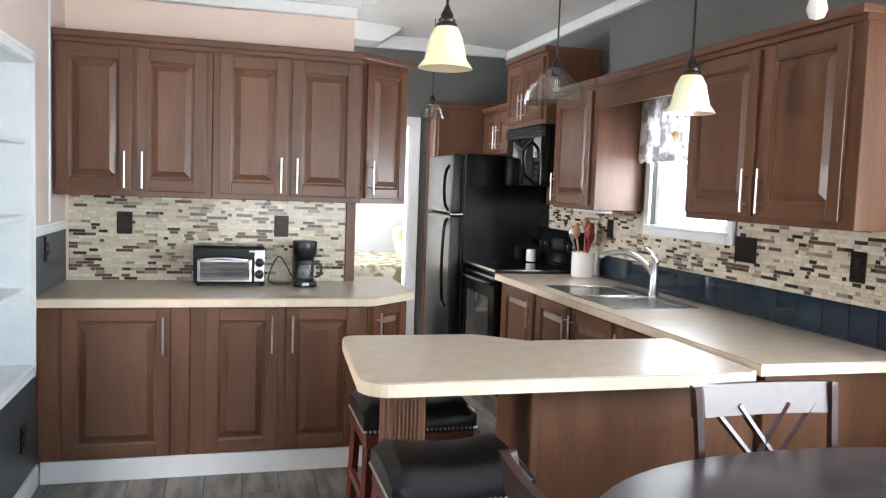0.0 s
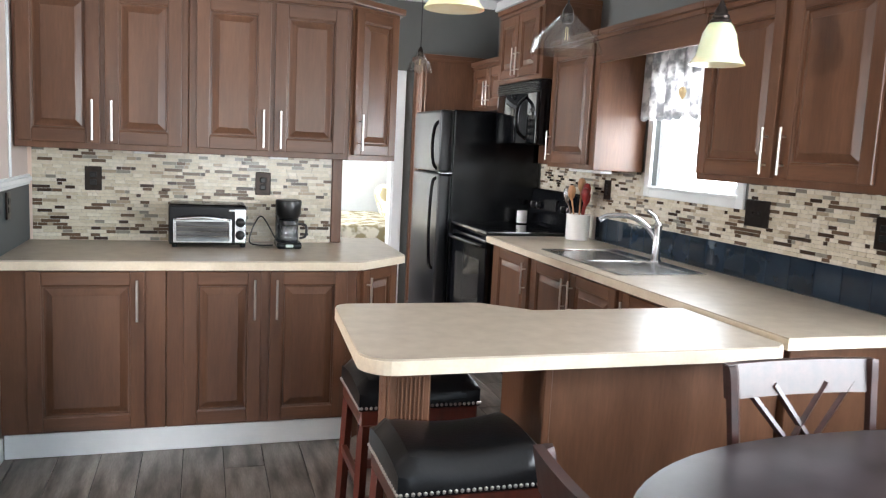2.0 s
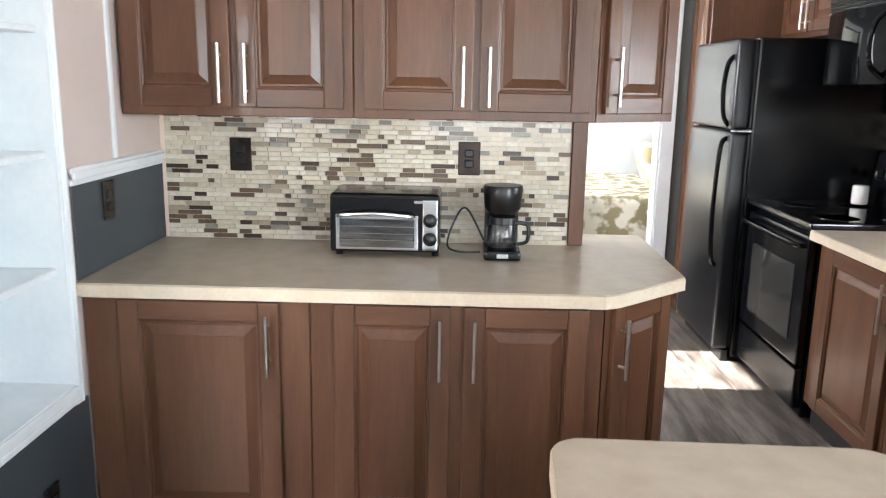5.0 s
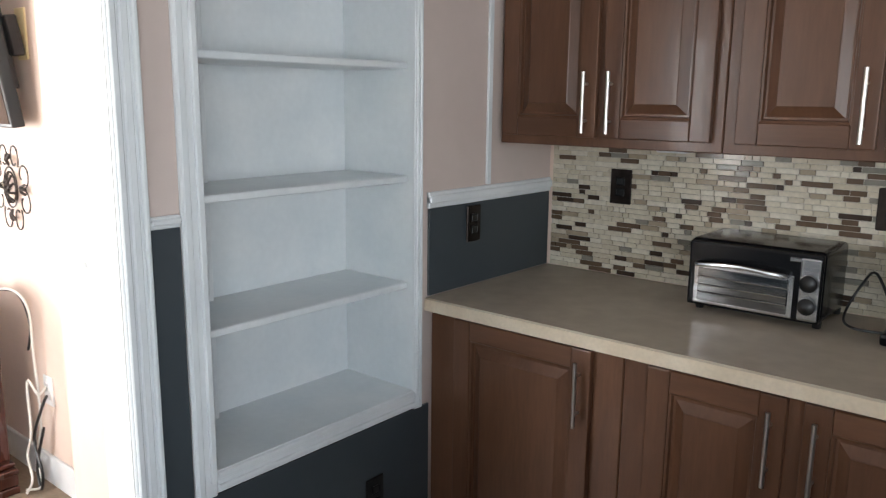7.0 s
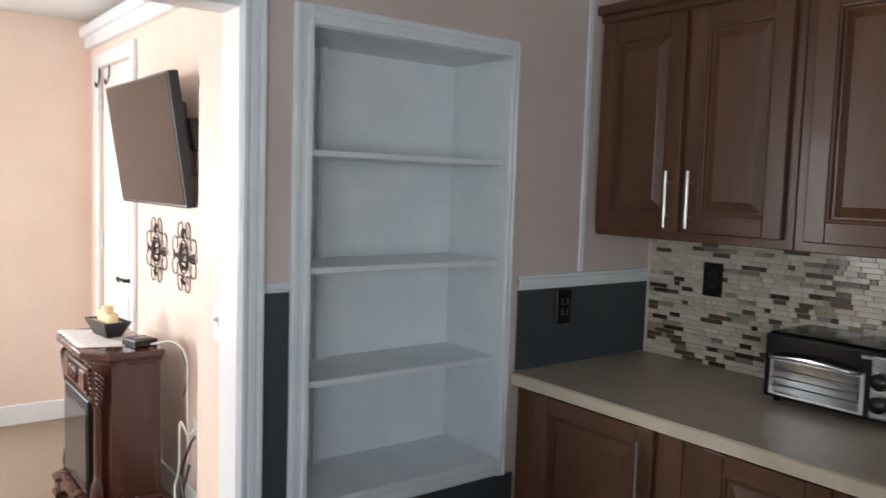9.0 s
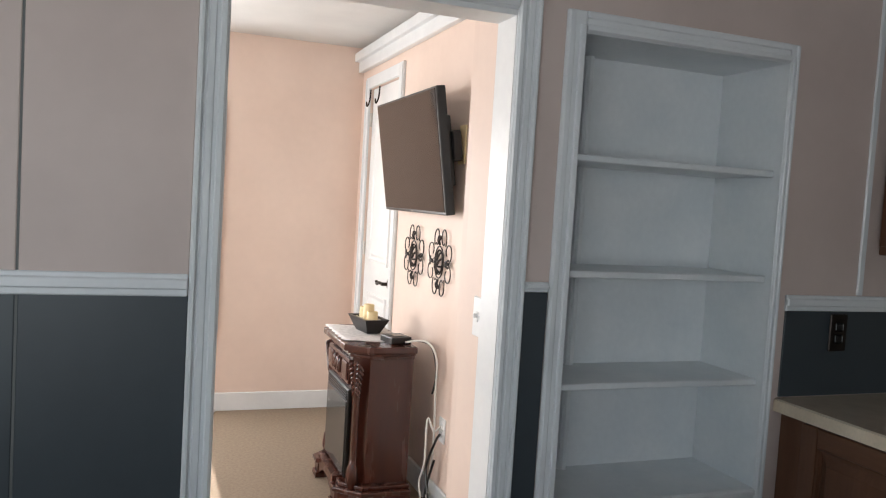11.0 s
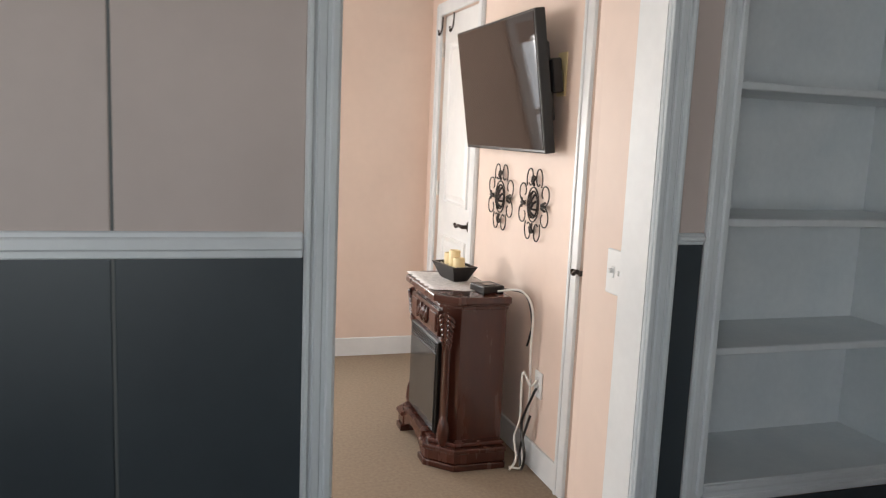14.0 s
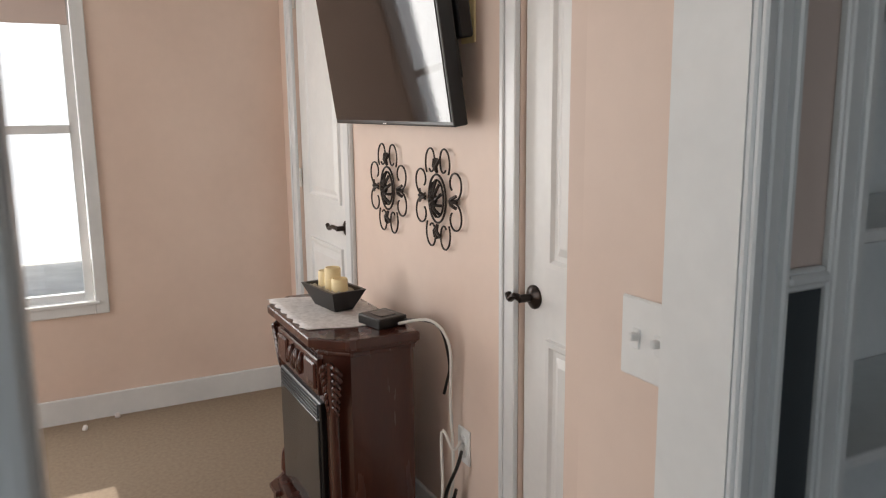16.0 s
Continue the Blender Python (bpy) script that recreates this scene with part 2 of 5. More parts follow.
# ---- mesh helpers ----
def add_box(bm, lo, hi, bev=0.0, seg=1):
    t = bmesh.new()
    bmesh.ops.create_cube(t, size=1)
    for v in t.verts:
        v.co = Vector(((lo[i] + hi[i]) / 2 + v.co[i] * (hi[i] - lo[i]) for i in range(3)))
    if bev:
        bmesh.ops.bevel(t, geom=t.edges[:], offset=bev, segments=seg, profile=0.6, affect="EDGES")
    merge(bm, t)
    return bm


def merge(bm, t):
    me = bpy.data.meshes.new("tmp")
    t.to_mesh(me)
    t.free()
    bm.from_mesh(me)
    bpy.data.meshes.remove(me)


def box(lo, hi, bev=0.0, seg=1):
    return add_box(bmesh.new(), lo, hi, bev, seg)


def prism(pts, z0, z1, bev=0.0, seg=2):
    """An upright prism over a plan outline."""
    bm = bmesh.new()
    f = bm.faces.new([bm.verts.new((x, y, z0)) for x, y in pts])
    e = bmesh.ops.extrude_face_region(bm, geom=[f])
    for v in e["geom"]:
        if isinstance(v, bmesh.types.BMVert):
            v.co.z = z1
    bmesh.ops.recalc_face_normals(bm, faces=bm.faces[:])
    if bev:
        bmesh.ops.bevel(bm, geom=[d for d in bm.edges if abs(d.verts[0].co.z - d.verts[1].co.z) < 1e-6], offset=bev, segments=seg, profile=0.5, affect="EDGES")
    return bm


def lathe(profile, n=28, at=(0, 0, 0)):
    """A turned shape: radius and height from bottom to top."""
    bm = bmesh.new()
    rings = []
    for r, z in profile:
        rings.append([bm.verts.new((at[0] + max(r, 0.0004) * math.cos(6.28318 * i / n), at[1] + max(r, 0.0004) * math.sin(6.28318 * i / n), at[2] + z)) for i in range(n)])
    for a, b in zip(rings, rings[1:]):
        for i in range(n):
            bm.faces.new((a[i], a[(i + 1) % n], b[(i + 1) % n], b[i]))
    for ring in (rings[0], rings[-1]):
        bm.faces.new(ring)
    bmesh.ops.recalc_face_normals(bm, faces=bm.faces[:])
    return bm


def add_tube(bm, pts, r, n=8):
    """A round bar along a line of points."""
    pts = [Vector(p) for p in pts]
    rings = []
    for i, p in enumerate(pts):
        d = (pts[min(i + 1, len(pts) - 1)] - pts[max(i - 1, 0)]).normalized()
        a = d.cross(Vector((0.3, 0.9, 0.2))).normalized()
        b = d.cross(a)
        rings.append([bm.verts.new(p + r * (a * math.cos(6.28318 * k / n) + b * math.sin(6.28318 * k / n))) for k in range(n)])
    for a, b in zip(rings, rings[1:]):
        for k in range(n):
            bm.faces.new((a[k], a[(k + 1) % n], b[(k + 1) % n], b[k]))
    bm.faces.new(rings[0])
    bm.faces.new(rings[-1])
    bmesh.ops.recalc_face_normals(bm, faces=bm.faces[:])
    return bm


def tube(pts, r, n=8):
    return add_tube(bmesh.new(), pts, r, n)


def smooth_line(pts, k=6):
    """Catmull-Rom through the points."""
    p = [Vector(q) for q in pts]
    p = [p[0]] + p + [p[-1]]
    out = []
    for i in range(1, len(p) - 2):
        for j in range(k):
            t = j / k
            out.append(0.5 * ((2 * p[i]) + (p[i + 1] - p[i - 1]) * t + (2 * p[i - 1] - 5 * p[i] + 4 * p[i + 1] - p[i + 2]) * t * t + (3 * p[i] - p[i - 1] - 3 * p[i + 1] + p[i + 2]) * t ** 3))
    return out + [p[-2]]


def part(name, bm, material, parent=None, label="", loc=(0, 0, 0), smooth=False):
    me = bpy.data.meshes.new(name)
    bm.to_mesh(me)
    bm.free()
    me.materials.append(material)
    if smooth:
        me.polygons.foreach_set("use_smooth", [True] * len(me.polygons))
        me.set_sharp_from_angle(angle=radians(40))
    o = new(name, me)
    o.parent = parent
    o.location = loc
    if label:
        tagged(o, label)
    return o


def thing(name, label, category, m=None, group="", kind=""):
    o = new(name)
    o.empty_display_size = 0.1
    if m is not None:
        o.matrix_world = m
    return tagged(o, label, category, group, kind)


def solid(name, bm, material, label, category="", kind="", group="", smooth=False, loc=(0, 0, 0)):
    return tagged(part(name, bm, material, None, "", loc, smooth), label, category, group, kind)


def structure(name, bm, material, label, category="wall"):
    return solid(name, bm, material, label, category, "structure")

# ---- the structure ----
XL, XR, YB, YE, YS = -0.72, 2.70, 4.90, 7.30, -2.4
TOP = 3.2

# floors
gapfloor = structure("floor", box((XL - 0.13, YS - 0.12, -0.06), (XR + 0.1, 9.9, -0.008)), M["gap"], "grey wood-look vinyl plank floor", "floor")
structure("floor_bedroom", box((-4.17, -0.7, -0.06), (XL - 0.13, 3.6, 0.004)), M["carpet"], "beige looped carpet of the bedroom", "floor")

# wall between kitchen and bedroom, with a doorway and a recess for the bookshelf
wl = bmesh.new()
for lo, hi in (((-0.84, YS, 0), (XL, 2.40, TOP)), ((-0.84, 3.16, 0), (XL, 3.37, TOP)), ((-0.84, 2.40, 2.02), (XL, 3.16, TOP)),
               ((-0.84, 3.37, 0), (XL, 4.14, 0.60)), ((-0.84, 3.37, 1.99), (XL, 4.14, TOP)), ((-0.84, 4.14, 0), (XL, 5.72, TOP)), ((-0.84, 6.3, 0), (XL, 7.42, TOP)), ((-0.84, 5.72, 0), (XL, 6.3, 1.3)), ((-0.84, 5.72, 2.12), (XL, 6.3, TOP))):
    add_box(wl, lo, hi)
structure("wall_west", wl, M["taupe"], "pale peach panelled wall with a doorway and a shelf recess")

# slate wainscot panels, seams and chair rail on that wall
pan = [(YS, -0.48), (-0.474, 0.738), (0.744, 1.957), (1.963, 2.33)]
for i, (a, b) in enumerate(pan):
    structure("wainscot_%d" % (i + 1), box((XL, a, 0.11), (XL + 0.007, b, 1.222), 0.002), M["slate"], "dark slate painted wainscot panel", "wainscot")
    structure("wall_panel_%d" % (i + 1), box((XL, a, 1.268), (XL + 0.007, b, 2.48), 0.002), M["taupe"], "pale taupe painted wall panel", "wall panel")
for i, y in enumerate((-0.477, 0.741, 1.96)):
    structure("trim_joint_%d" % (i + 1), box((XL, y - 0.0032, 0.109), (XL + 0.005, y + 0.0032, 2.48)), M["grey"], "dark joint between wall panels", "joint")
structure("wainscot_5", box((XL, 3.231, 0.11), (XL + 0.007, 3.309, 1.245), 0.001), M["slate"], "narrow slate wainscot strip", "wainscot")
structure("wainscot_6", box((XL, 3.311, 0.11), (XL + 0.007, 4.19, 0.545), 0.001), M["slate"], "slate wainscot under the bookshelf", "wainscot")
structure("wainscot_7", box((XL, 4.186, 0.912), (XL + 0.007, YB - 0.01, 1.199), 0.001), M["slate"], "slate wainscot above the counter", "wainscot")


def rail(name, y0, y1, z0=1.205, z1=1.262):
    bm = box((XL, y0, z0), (XL + 0.014, y1, z1), 0.003)
    add_box(bm, (XL, y0, z0 + (z1 - z0) * 0.3), (XL + 0.022, y1, z1 - (z1 - z0) * 0.2), 0.004)
    structure(name, bm, M["trim"], "white moulded chair rail", "chair rail")


rail("trim_rail_1", YS, 2.328, 1.217, 1.272)
rail("trim_rail_2", 3.232, 3.308, 1.243, 1.272)
rail("trim_rail_3", 4.18, YB - 0.01, 1.197, 1.249)
structure("trim_seam_1", box((XL, 4.485, 1.251), (XL + 0.01, 4.51, 2.6), 0.003), M["trim"], "pale batten strip over a wall seam", "trim")
structure("baseboard_1", box((XL, YS, 0), (XL + 0.016, 2.33, 0.108), 0.004), M["trim"], "white baseboard", "baseboard")
structure("baseboard_2", box((XL, 3.231, 0), (XL + 0.016, 4.2, 0.108), 0.004), M["trim"], "white baseboard", "baseboard")


def casing(name, x, y0, y1, ztop, w, out, label):
    """A moulded casing round a doorway in a wall along y; out is +1 or -1."""
    bm = bmesh.new()

    def strip(lo, hi, axis):
        for a, b, d in ((0, 1, 0.012), (0.06, 0.30, 0.020), (0.42, 0.70, 0.017), (0.80, 0.97, 0.024)):
            l, h = list(lo), list(hi)
            l[axis], h[axis] = lo[axis] + (hi[axis] - lo[axis]) * a, lo[axis] + (hi[axis] - lo[axis]) * b
            xs = sorted((x, x + out * d))
            l[0], h[0] = xs[0], xs[1]
            add_box(bm, [min(p, q) for p, q in zip(l, h)], [max(p, q) for p, q in zip(l, h)], 0.003)
    strip([0, y0, 0], [0, y0 - w, ztop + w], 1)
    if out > 0:
        strip([0, y1, 0], [0, y1 + w, ztop + w], 1)
    strip([0, y0 + 0.001, ztop], [0, y1 - 0.001, ztop + w], 2)
    return structure(name, bm, M["trim"], label, "door casing")


casing("trim_door_1", XL, 2.40, 3.16, 2.02, 0.07, 1, "white fluted casing round the bedroom doorway")
casing("trim_door_1b", -0.84, 2.40, 3.16, 2.02, 0.055, -1, "white casing on the bedroom face of the doorway")
jm = bmesh.new()
add_box(jm, (-0.842, 2.385, 0), (XL + 0.002, 2.402, 2.02))
add_box(jm, (-0.842, 3.158, 0), (XL + 0.002, 3.175, 2.02))
add_box(jm, (-0.842, 2.402, 2.005), (XL + 0.002, 3.158, 2.022))
structure("trim_jamb", jm, M["white"], "white painted door jamb", "door jamb")

# cabinet partition at the end of the room
bw = box((XL, YB, 0), (0.86, YB + 0.10, 2.62))
structure("wall_partition", bw, M["peach"], "peach partition wall behind the cabinets")
structure("trim_partition_end", box((0.838, YB - 0.016, 0.912), (0.895, YB + 0.115, 1.40), 0.003), M["wood"], "brown wooden end post of the partition", "post")
# east wall with the window over the sink and the living window
we = bmesh.new()
for lo, hi in (((XR, YS, 0), (XR + 0.12, 0.0, TOP)), ((XR, 0.0, 0), (XR + 0.12, 2.0, 0.85)), ((XR, 0.0, 2.05), (XR + 0.12, 2.0, TOP)),
               ((XR, 2.0, 0), (XR + 0.12, 3.74, TOP)), ((XR, 3.74, 0), (XR + 0.12, 4.58, 1.30)), ((XR, 3.74, 2.06), (XR + 0.12, 4.58, TOP)),
               ((XR, 4.58, 0), (XR + 0.12, 9.9, TOP))):
    add_box(we, lo, hi)
structure("wall_east", we, M["grey"], "dark grey painted outer wall with window openings")
# unseen south wall; its opening is added for the fill lamp
ws = bmesh.new()
for lo, hi in (((-0.84, YS - 0.12, 0), (-0.2, YS, TOP)), ((2.0, YS - 0.12, 0), (XR + 0.12, YS, TOP)), ((-0.2, YS - 0.12, 0), (2.0, YS, 0.8)), ((-0.2, YS - 0.12, 2.1), (2.0, YS, TOP))):
    add_box(ws, lo, hi)
structure("wall_south", ws, M["taupe"], "plain wall behind the walker with an added opening for fill light")
# back wall with the doorway to the far bedroom
wb = bmesh.new()
for lo, hi in (((-0.72, YE, 0), (0.98, YE + 0.12, TOP)), ((1.76, YE, 0), (XR, YE + 0.12, TOP)), ((0.98, YE, 2.06), (1.76, YE + 0.12, TOP))):
    add_box(wb, lo, hi)
structure("wall_north", wb, M["grey"], "dark grey painted back wall with a doorway")
dc = bmesh.new()
for lo, hi in (((0.90, YE - 0.02, 0), (0.98, YE, 2.14)), ((1.76, YE - 0.02, 0), (1.85, YE, 2.14)), ((0.98, YE - 0.02, 2.06), (1.76, YE, 2.14)), ((1.744, YE - 0.01, 0), (1.762, YE + 0.13, 2.06))):
    add_box(dc, lo, hi, 0.003)
structure("trim_door_2", dc, M["trim"], "white casing of the back doorway", "door casing")
fr = bmesh.new()
add_box(fr, (-0.72, 9.8, 0), (XR, 9.9, TOP))
# unseen side wall, its opening added for the far room's fill lamp
for y0, y1, z0, z1 in ((YE + 0.12, 8.0, 0, TOP), (9.2, 9.8, 0, TOP), (8.0, 9.2, 0, 0.9), (8.0, 9.2, 2.0, TOP)):
    add_box(fr, (-0.3, y0, z0), (-0.2, y1, z1))
structure("wall_far_bedroom", fr, M["white"], "white walls of the far bedroom")

# ceilings
def slab(name, quad, th, material, label):
    bm = bmesh.new()
    a = [bm.verts.new(p) for p in quad]
    b = [bm.verts.new((p[0], p[1], p[2] + th)) for p in quad]
    bm.faces.new(a)
    bm.faces.new(b)
    for i in range(4):
        bm.faces.new((a[i], a[(i + 1) % 4], b[(i + 1) % 4], b[i]))
    bmesh.ops.recalc_face_normals(bm, faces=bm.faces[:])
    return structure(name, bm, material, label, "ceiling")


slab("ceiling", [(-0.84, YS - 0.1, 3.02), (XR + 0.1, YS - 0.1, 2.80), (XR + 0.1, 9.95, 2.80), (-0.84, 9.95, 3.02)], 0.1, M["ceil"], "pale sloping ceiling of the kitchen")
slab("ceiling_bedroom", [(-4.17, -0.7, 2.5), (-0.84, -0.7, 2.5), (-0.84, 3.72, 2.5), (-4.17, 3.72, 2.5)], 0.1, M["ceil"], "white bedroom ceiling")
hd = box((XL, YB - 0.02, 2.60), (1.0, YB + 0.12, 3.05), 0.004)
structure("trim_header", hd, M["white"], "white header beam over the partition", "beam")
cr = box((XL, YB - 0.05, 2.47), (0.87, YB, 2.56), 0.01, 2)
add_box(cr, (XL, YB - 0.075, 2.535), (0.89, YB, 2.60), 0.008, 2)
structure("trim_crown_1", cr, M["white"], "white crown moulding over the cabinets", "crown moulding")
c2 = box((XR - 0.05, YS, 2.72), (XR, YE, 2.80), 0.012, 2)
structure("trim_crown_2", c2, M["white"], "white crown moulding on the outer wall", "crown moulding")
c3 = bmesh.new()
add_box(c3, (0.9, YE - 0.05, 2.74), (XR - 0.05, YE, 2.86), 0.012, 2)
structure("trim_crown_3", c3, M["white"], "white crown moulding on the back wall", "crown moulding")

so = bmesh.new()
sa = [so.verts.new((x, 6.95, z)) for x, z in ((1.77, 3.0), (1.40, 2.74), (0.95, 2.74), (0.95, 3.1), (1.77, 3.1))]
sb = [so.verts.new((v.co.x, YE, v.co.z)) for v in sa]
so.faces.new(sa)
so.faces.new(sb)
for i in range(5):
    so.faces.new((sa[i], sa[(i + 1) % 5], sb[(i + 1) % 5], sb[i]))
bmesh.ops.recalc_face_normals(so, faces=so.faces[:])
structure("trim_soffit", so, M["white"], "white sloping soffit at the back wall", "soffit")

# bedroom shell
bt = bmesh.new()
for lo, hi in (((-4.17, 3.57, 0), (-3.82, 3.69, 2.5)), ((-3.14, 3.57, 0), (-1.83, 3.69, 2.5)), ((-3.82, 3.57, 2.2), (-3.14, 3.69, 2.5)), ((-1.83, 3.57, 2.1), (-1.06, 3.69, 2.5))):
    add_box(bt, lo, hi)
structure("wall_bedroom_north", bt, M["peach"], "peach bedroom wall with two white doors")
structure("wall_bedroom_closet", box((-1.10, 3.19, 0), (-1.06, 3.57, 2.5)), M["peach"], "peach boxed-out wall behind the bookshelf")
structure("wall_bedroom_return", box((-1.06, 3.19, 0), (-0.842, 3.23, 2.5)), M["peach"], "peach wall return with the light switch")
bf = bmesh.new()
for lo, hi in (((-4.17, -0.7, 0), (-4.05, 1.74, 2.5)), ((-4.17, 2.62, 0), (-4.05, 3.57, 2.5)), ((-4.17, 1.74, 0), (-4.05, 2.62, 0.57)), ((-4.17, 1.74, 2.02), (-4.05, 2.62, 2.5))):
    add_box(bf, lo, hi)
structure("wall_bedroom_west", bf, M["peach"], "peach bedroom wall with a window")
# unseen south side of the bedroom, opening added for its fill lamp
bs = bmesh.new()
for lo, hi in (((-4.05, -0.7, 0), (-3.2, -0.58, 2.5)), ((-1.4, -0.7, 0), (-0.84, -0.58, 2.5)), ((-3.2, -0.7, 0), (-1.4, -0.58, 0.8)), ((-3.2, -0.7, 2.1), (-1.4, -0.58, 2.5))):
    add_box(bs, lo, hi)
structure("wall_bedroom_south", bs, M["peach"], "plain peach bedroom wall with an added opening for fill light")
for i, (lo, hi) in enumerate((((-4.05, -0.58, 0), (-4.034, 3.57, 0.125)), ((-3.06, 3.554, 0), (-1.91, 3.57, 0.125)))):
    structure("baseboard_%d" % (i + 3), box(lo, hi, 0.004), M["trim"], "white bedroom baseboard", "baseboard")
cb = box((-4.05, 3.53, 2.33), (-1.1, 3.57, 2.42), 0.01, 2)
add_box(cb, (-4.05, 3.50, 2.40), (-1.1, 3.57, 2.46), 0.008, 2)
structure("trim_crown_4", cb, M["trim"], "white crown moulding of the bedroom", "crown moulding")

# two white panel doors on the bedroom wall
def panel_door(name, x0, x1, top, lever_x, label, ways):
    d = thing(name, label, "door", kind="structure")
    bm = box((x0 + 0.004, 3.585, 0.01), (x1 - 0.004, 3.62, top - 0.004), 0.003)
    leaf = part("leaf", bm, M["white"], d)
    for z0, z1 in ((0.22, 0.87), (1.06, top - 0.16)):
        f = bmesh.new()
        rg = []
        for e, y in ((0.0, 3.586), (0.004, 3.574), (0.018, 3.574), (0.026, 3.583), (0.040, 3.583), (0.062, 3.574)):
            rg.append([f.verts.new(p) for p in ((x0 + 0.12 + e, y, z0 + e), (x1 - 0.12 - e, y, z0 + e), (x1 - 0.12 - e, y, z1 - e), (x0 + 0.12 + e, y, z1 - e))])
        f.faces.new(rg[-1])
        for a, b in zip(rg, rg[1:]):
            for i in range(4):
                f.faces.new((a[i], a[(i + 1) % 4], b[(i + 1) % 4], b[i]))
        bmesh.ops.recalc_face_normals(f, faces=f.faces[:])
        part("door_panel", f, M["white"], leaf)
    h = lathe([(0.0, 0), (0.033, 0.0), (0.033, 0.006), (0.024, 0.012), (0.011, 0.016), (0.011, 0.05), (0.0, 0.052)], 20)
    bmesh.ops.rotate(h, verts=h.verts[:], cent=(0, 0, 0), matrix=Matrix.Rotation(radians(90), 3, "X"))
    bmesh.ops.translate(h, verts=h.verts[:], vec=(lever_x, 3.585, 0.97))
    add_tube(h, smooth_line([(lever_x, 3.54, 0.97), (lever_x + ways * 0.04, 3.532, 0.975), (lever_x + ways * 0.085, 3.533, 0.962), (lever_x + ways * 0.115, 3.536, 0.975)]), 0.0095)
    part("door_handle", h, M["bronze"], d, "dark bronze lever handle", smooth=True)
    c = bmesh.new()
    for lo, hi in (((x0 - 0.075, 3.552, 0), (x0, 3.57, top + 0.075)), ((x1, 3.552, 0), (x1 + 0.075, 3.57, top + 0.075)), ((x0, 3.552, top), (x1, 3.57, top + 0.075)),
                   ((x0 - 0.07, 3.546, 0), (x0 - 0.05, 3.553, top + 0.06)), ((x1 + 0.05, 3.546, 0), (x1 + 0.07, 3.553, top + 0.06))):
        add_box(c, lo, hi, 0.003)
    part("door_frame", c, M["trim"], d)
    return d


d1 = panel_door("door_1", -3.82, -3.14, 2.2, -3.21, "white panel door with a dark lever, shut", -1)
for z in (0.25, 1.1, 1.95):
    part("hinge", lathe([(0.008, 0), (0.008, 0.09)], 10, (-3.815, 3.575, z)), M["nickel"], d1, "small metal hinge")
for k in (-0.32, -0.10):
    part("hook", tube(smooth_line([(-3.48 + k, 3.56, 2.19), (-3.48 + k, 3.556, 2.12), (-3.48 + k, 3.54, 2.08), (-3.48 + k, 3.535, 2.11)]), 0.005), M["iron"], d1, "over-door hook")
panel_door("door_2", -1.83, -1.06, 2.1, -1.775, "white two-panel closet door with a dark lever", -0.5)

# windows
def window_y(name, x, y0, y1, z0, z1, inward, label, zm=None):
    """A window in a wall along y; inward is the side of the room."""
    w = thing(name, label, "window", kind="structure")
    c = bmesh.new()
    a, b = sorted((x, x + inward * 0.018))
    cw = 0.06
    for lo, hi in (((a, y0 - cw, z0 - cw), (b, y0, z1 + cw)), ((a, y1, z0 - cw), (b, y1 + cw, z1 + cw)), ((a, y0, z0 - cw), (b, y1, z0)), ((a, y0, z1), (b, y1, z1 + cw))):
        add_box(c, lo, hi, 0.004)
    part("window_frame", c, M["trim"], w)
    s = bmesh.new()
    o0, o1 = sorted((x - inward * 0.03, x - inward * 0.07))
    zm = zm or (z0 + z1) / 2
    t = 0.04
    for lo, hi in (((o0, y0, z0), (o1, y0 + t, z1)), ((o0, y1 - t, z0), (o1, y1, z1)), ((o0, y0 + t, z0), (o1, y1 - t, z0 + t)), ((o0, y0 + t, z1 - t), (o1, y1 - t, z1)), ((o0 - 0.01, y0 + t, zm - 0.02), (o1 + 0.01, y1 - t, zm + 0.02))):
        add_box(s, lo, hi, 0.003)
    part("sash", s, M["trim"], w)
    l0, l1 = sorted((x - inward * 0.10, x + inward * 0.03))
    part("window_sill", box((l0, y0 - 0.02, z0 - 0.012), (l1, y1 + 0.02, z0 + 0.006), 0.003), M["trim"], w)
    p = x - inward * 0.05
    for za, zb in ((z0 + t, zm - 0.02), (zm + 0.02, z1 - t)):
        g = part("pane", box((p - 0.002, y0 + t, za), (p + 0.002, y1 - t, zb)), M["glass"], w)
        g.visible_shadow = False
    return w


wk = window_y("window_1", XR, 3.76, 4.56, 1.31, 2.04, -1, "white-framed window over the sink")
wbw = window_y("window_2", -4.05, 1.76, 2.61, 0.585, 2.0, 1, "white double-hung bedroom window, daylight outside", 1.398)
part("roller_shade", box((-4.07, 1.765, 1.862), (-4.064, 2.60, 2.0), 0.002), M["taupe"], wbw, "pale roller shade drawn up")
structure("backdrop_east", box((3.6, 2.0, -0.5), (3.62, 7.0, 4.0)), M["sky"], "bright overexposed outdoors", "backdrop")
structure("backdrop_west", box((-11.0, -4.0, -0.4), (-10.98, 9.0, 3.4)), M["sky"], "bright overexposed outdoors", "backdrop")
structure("ground", box((-60, -60, -0.5), (60, 60, -0.42)), M["gravel"], "pale dry ground outdoors", "ground")
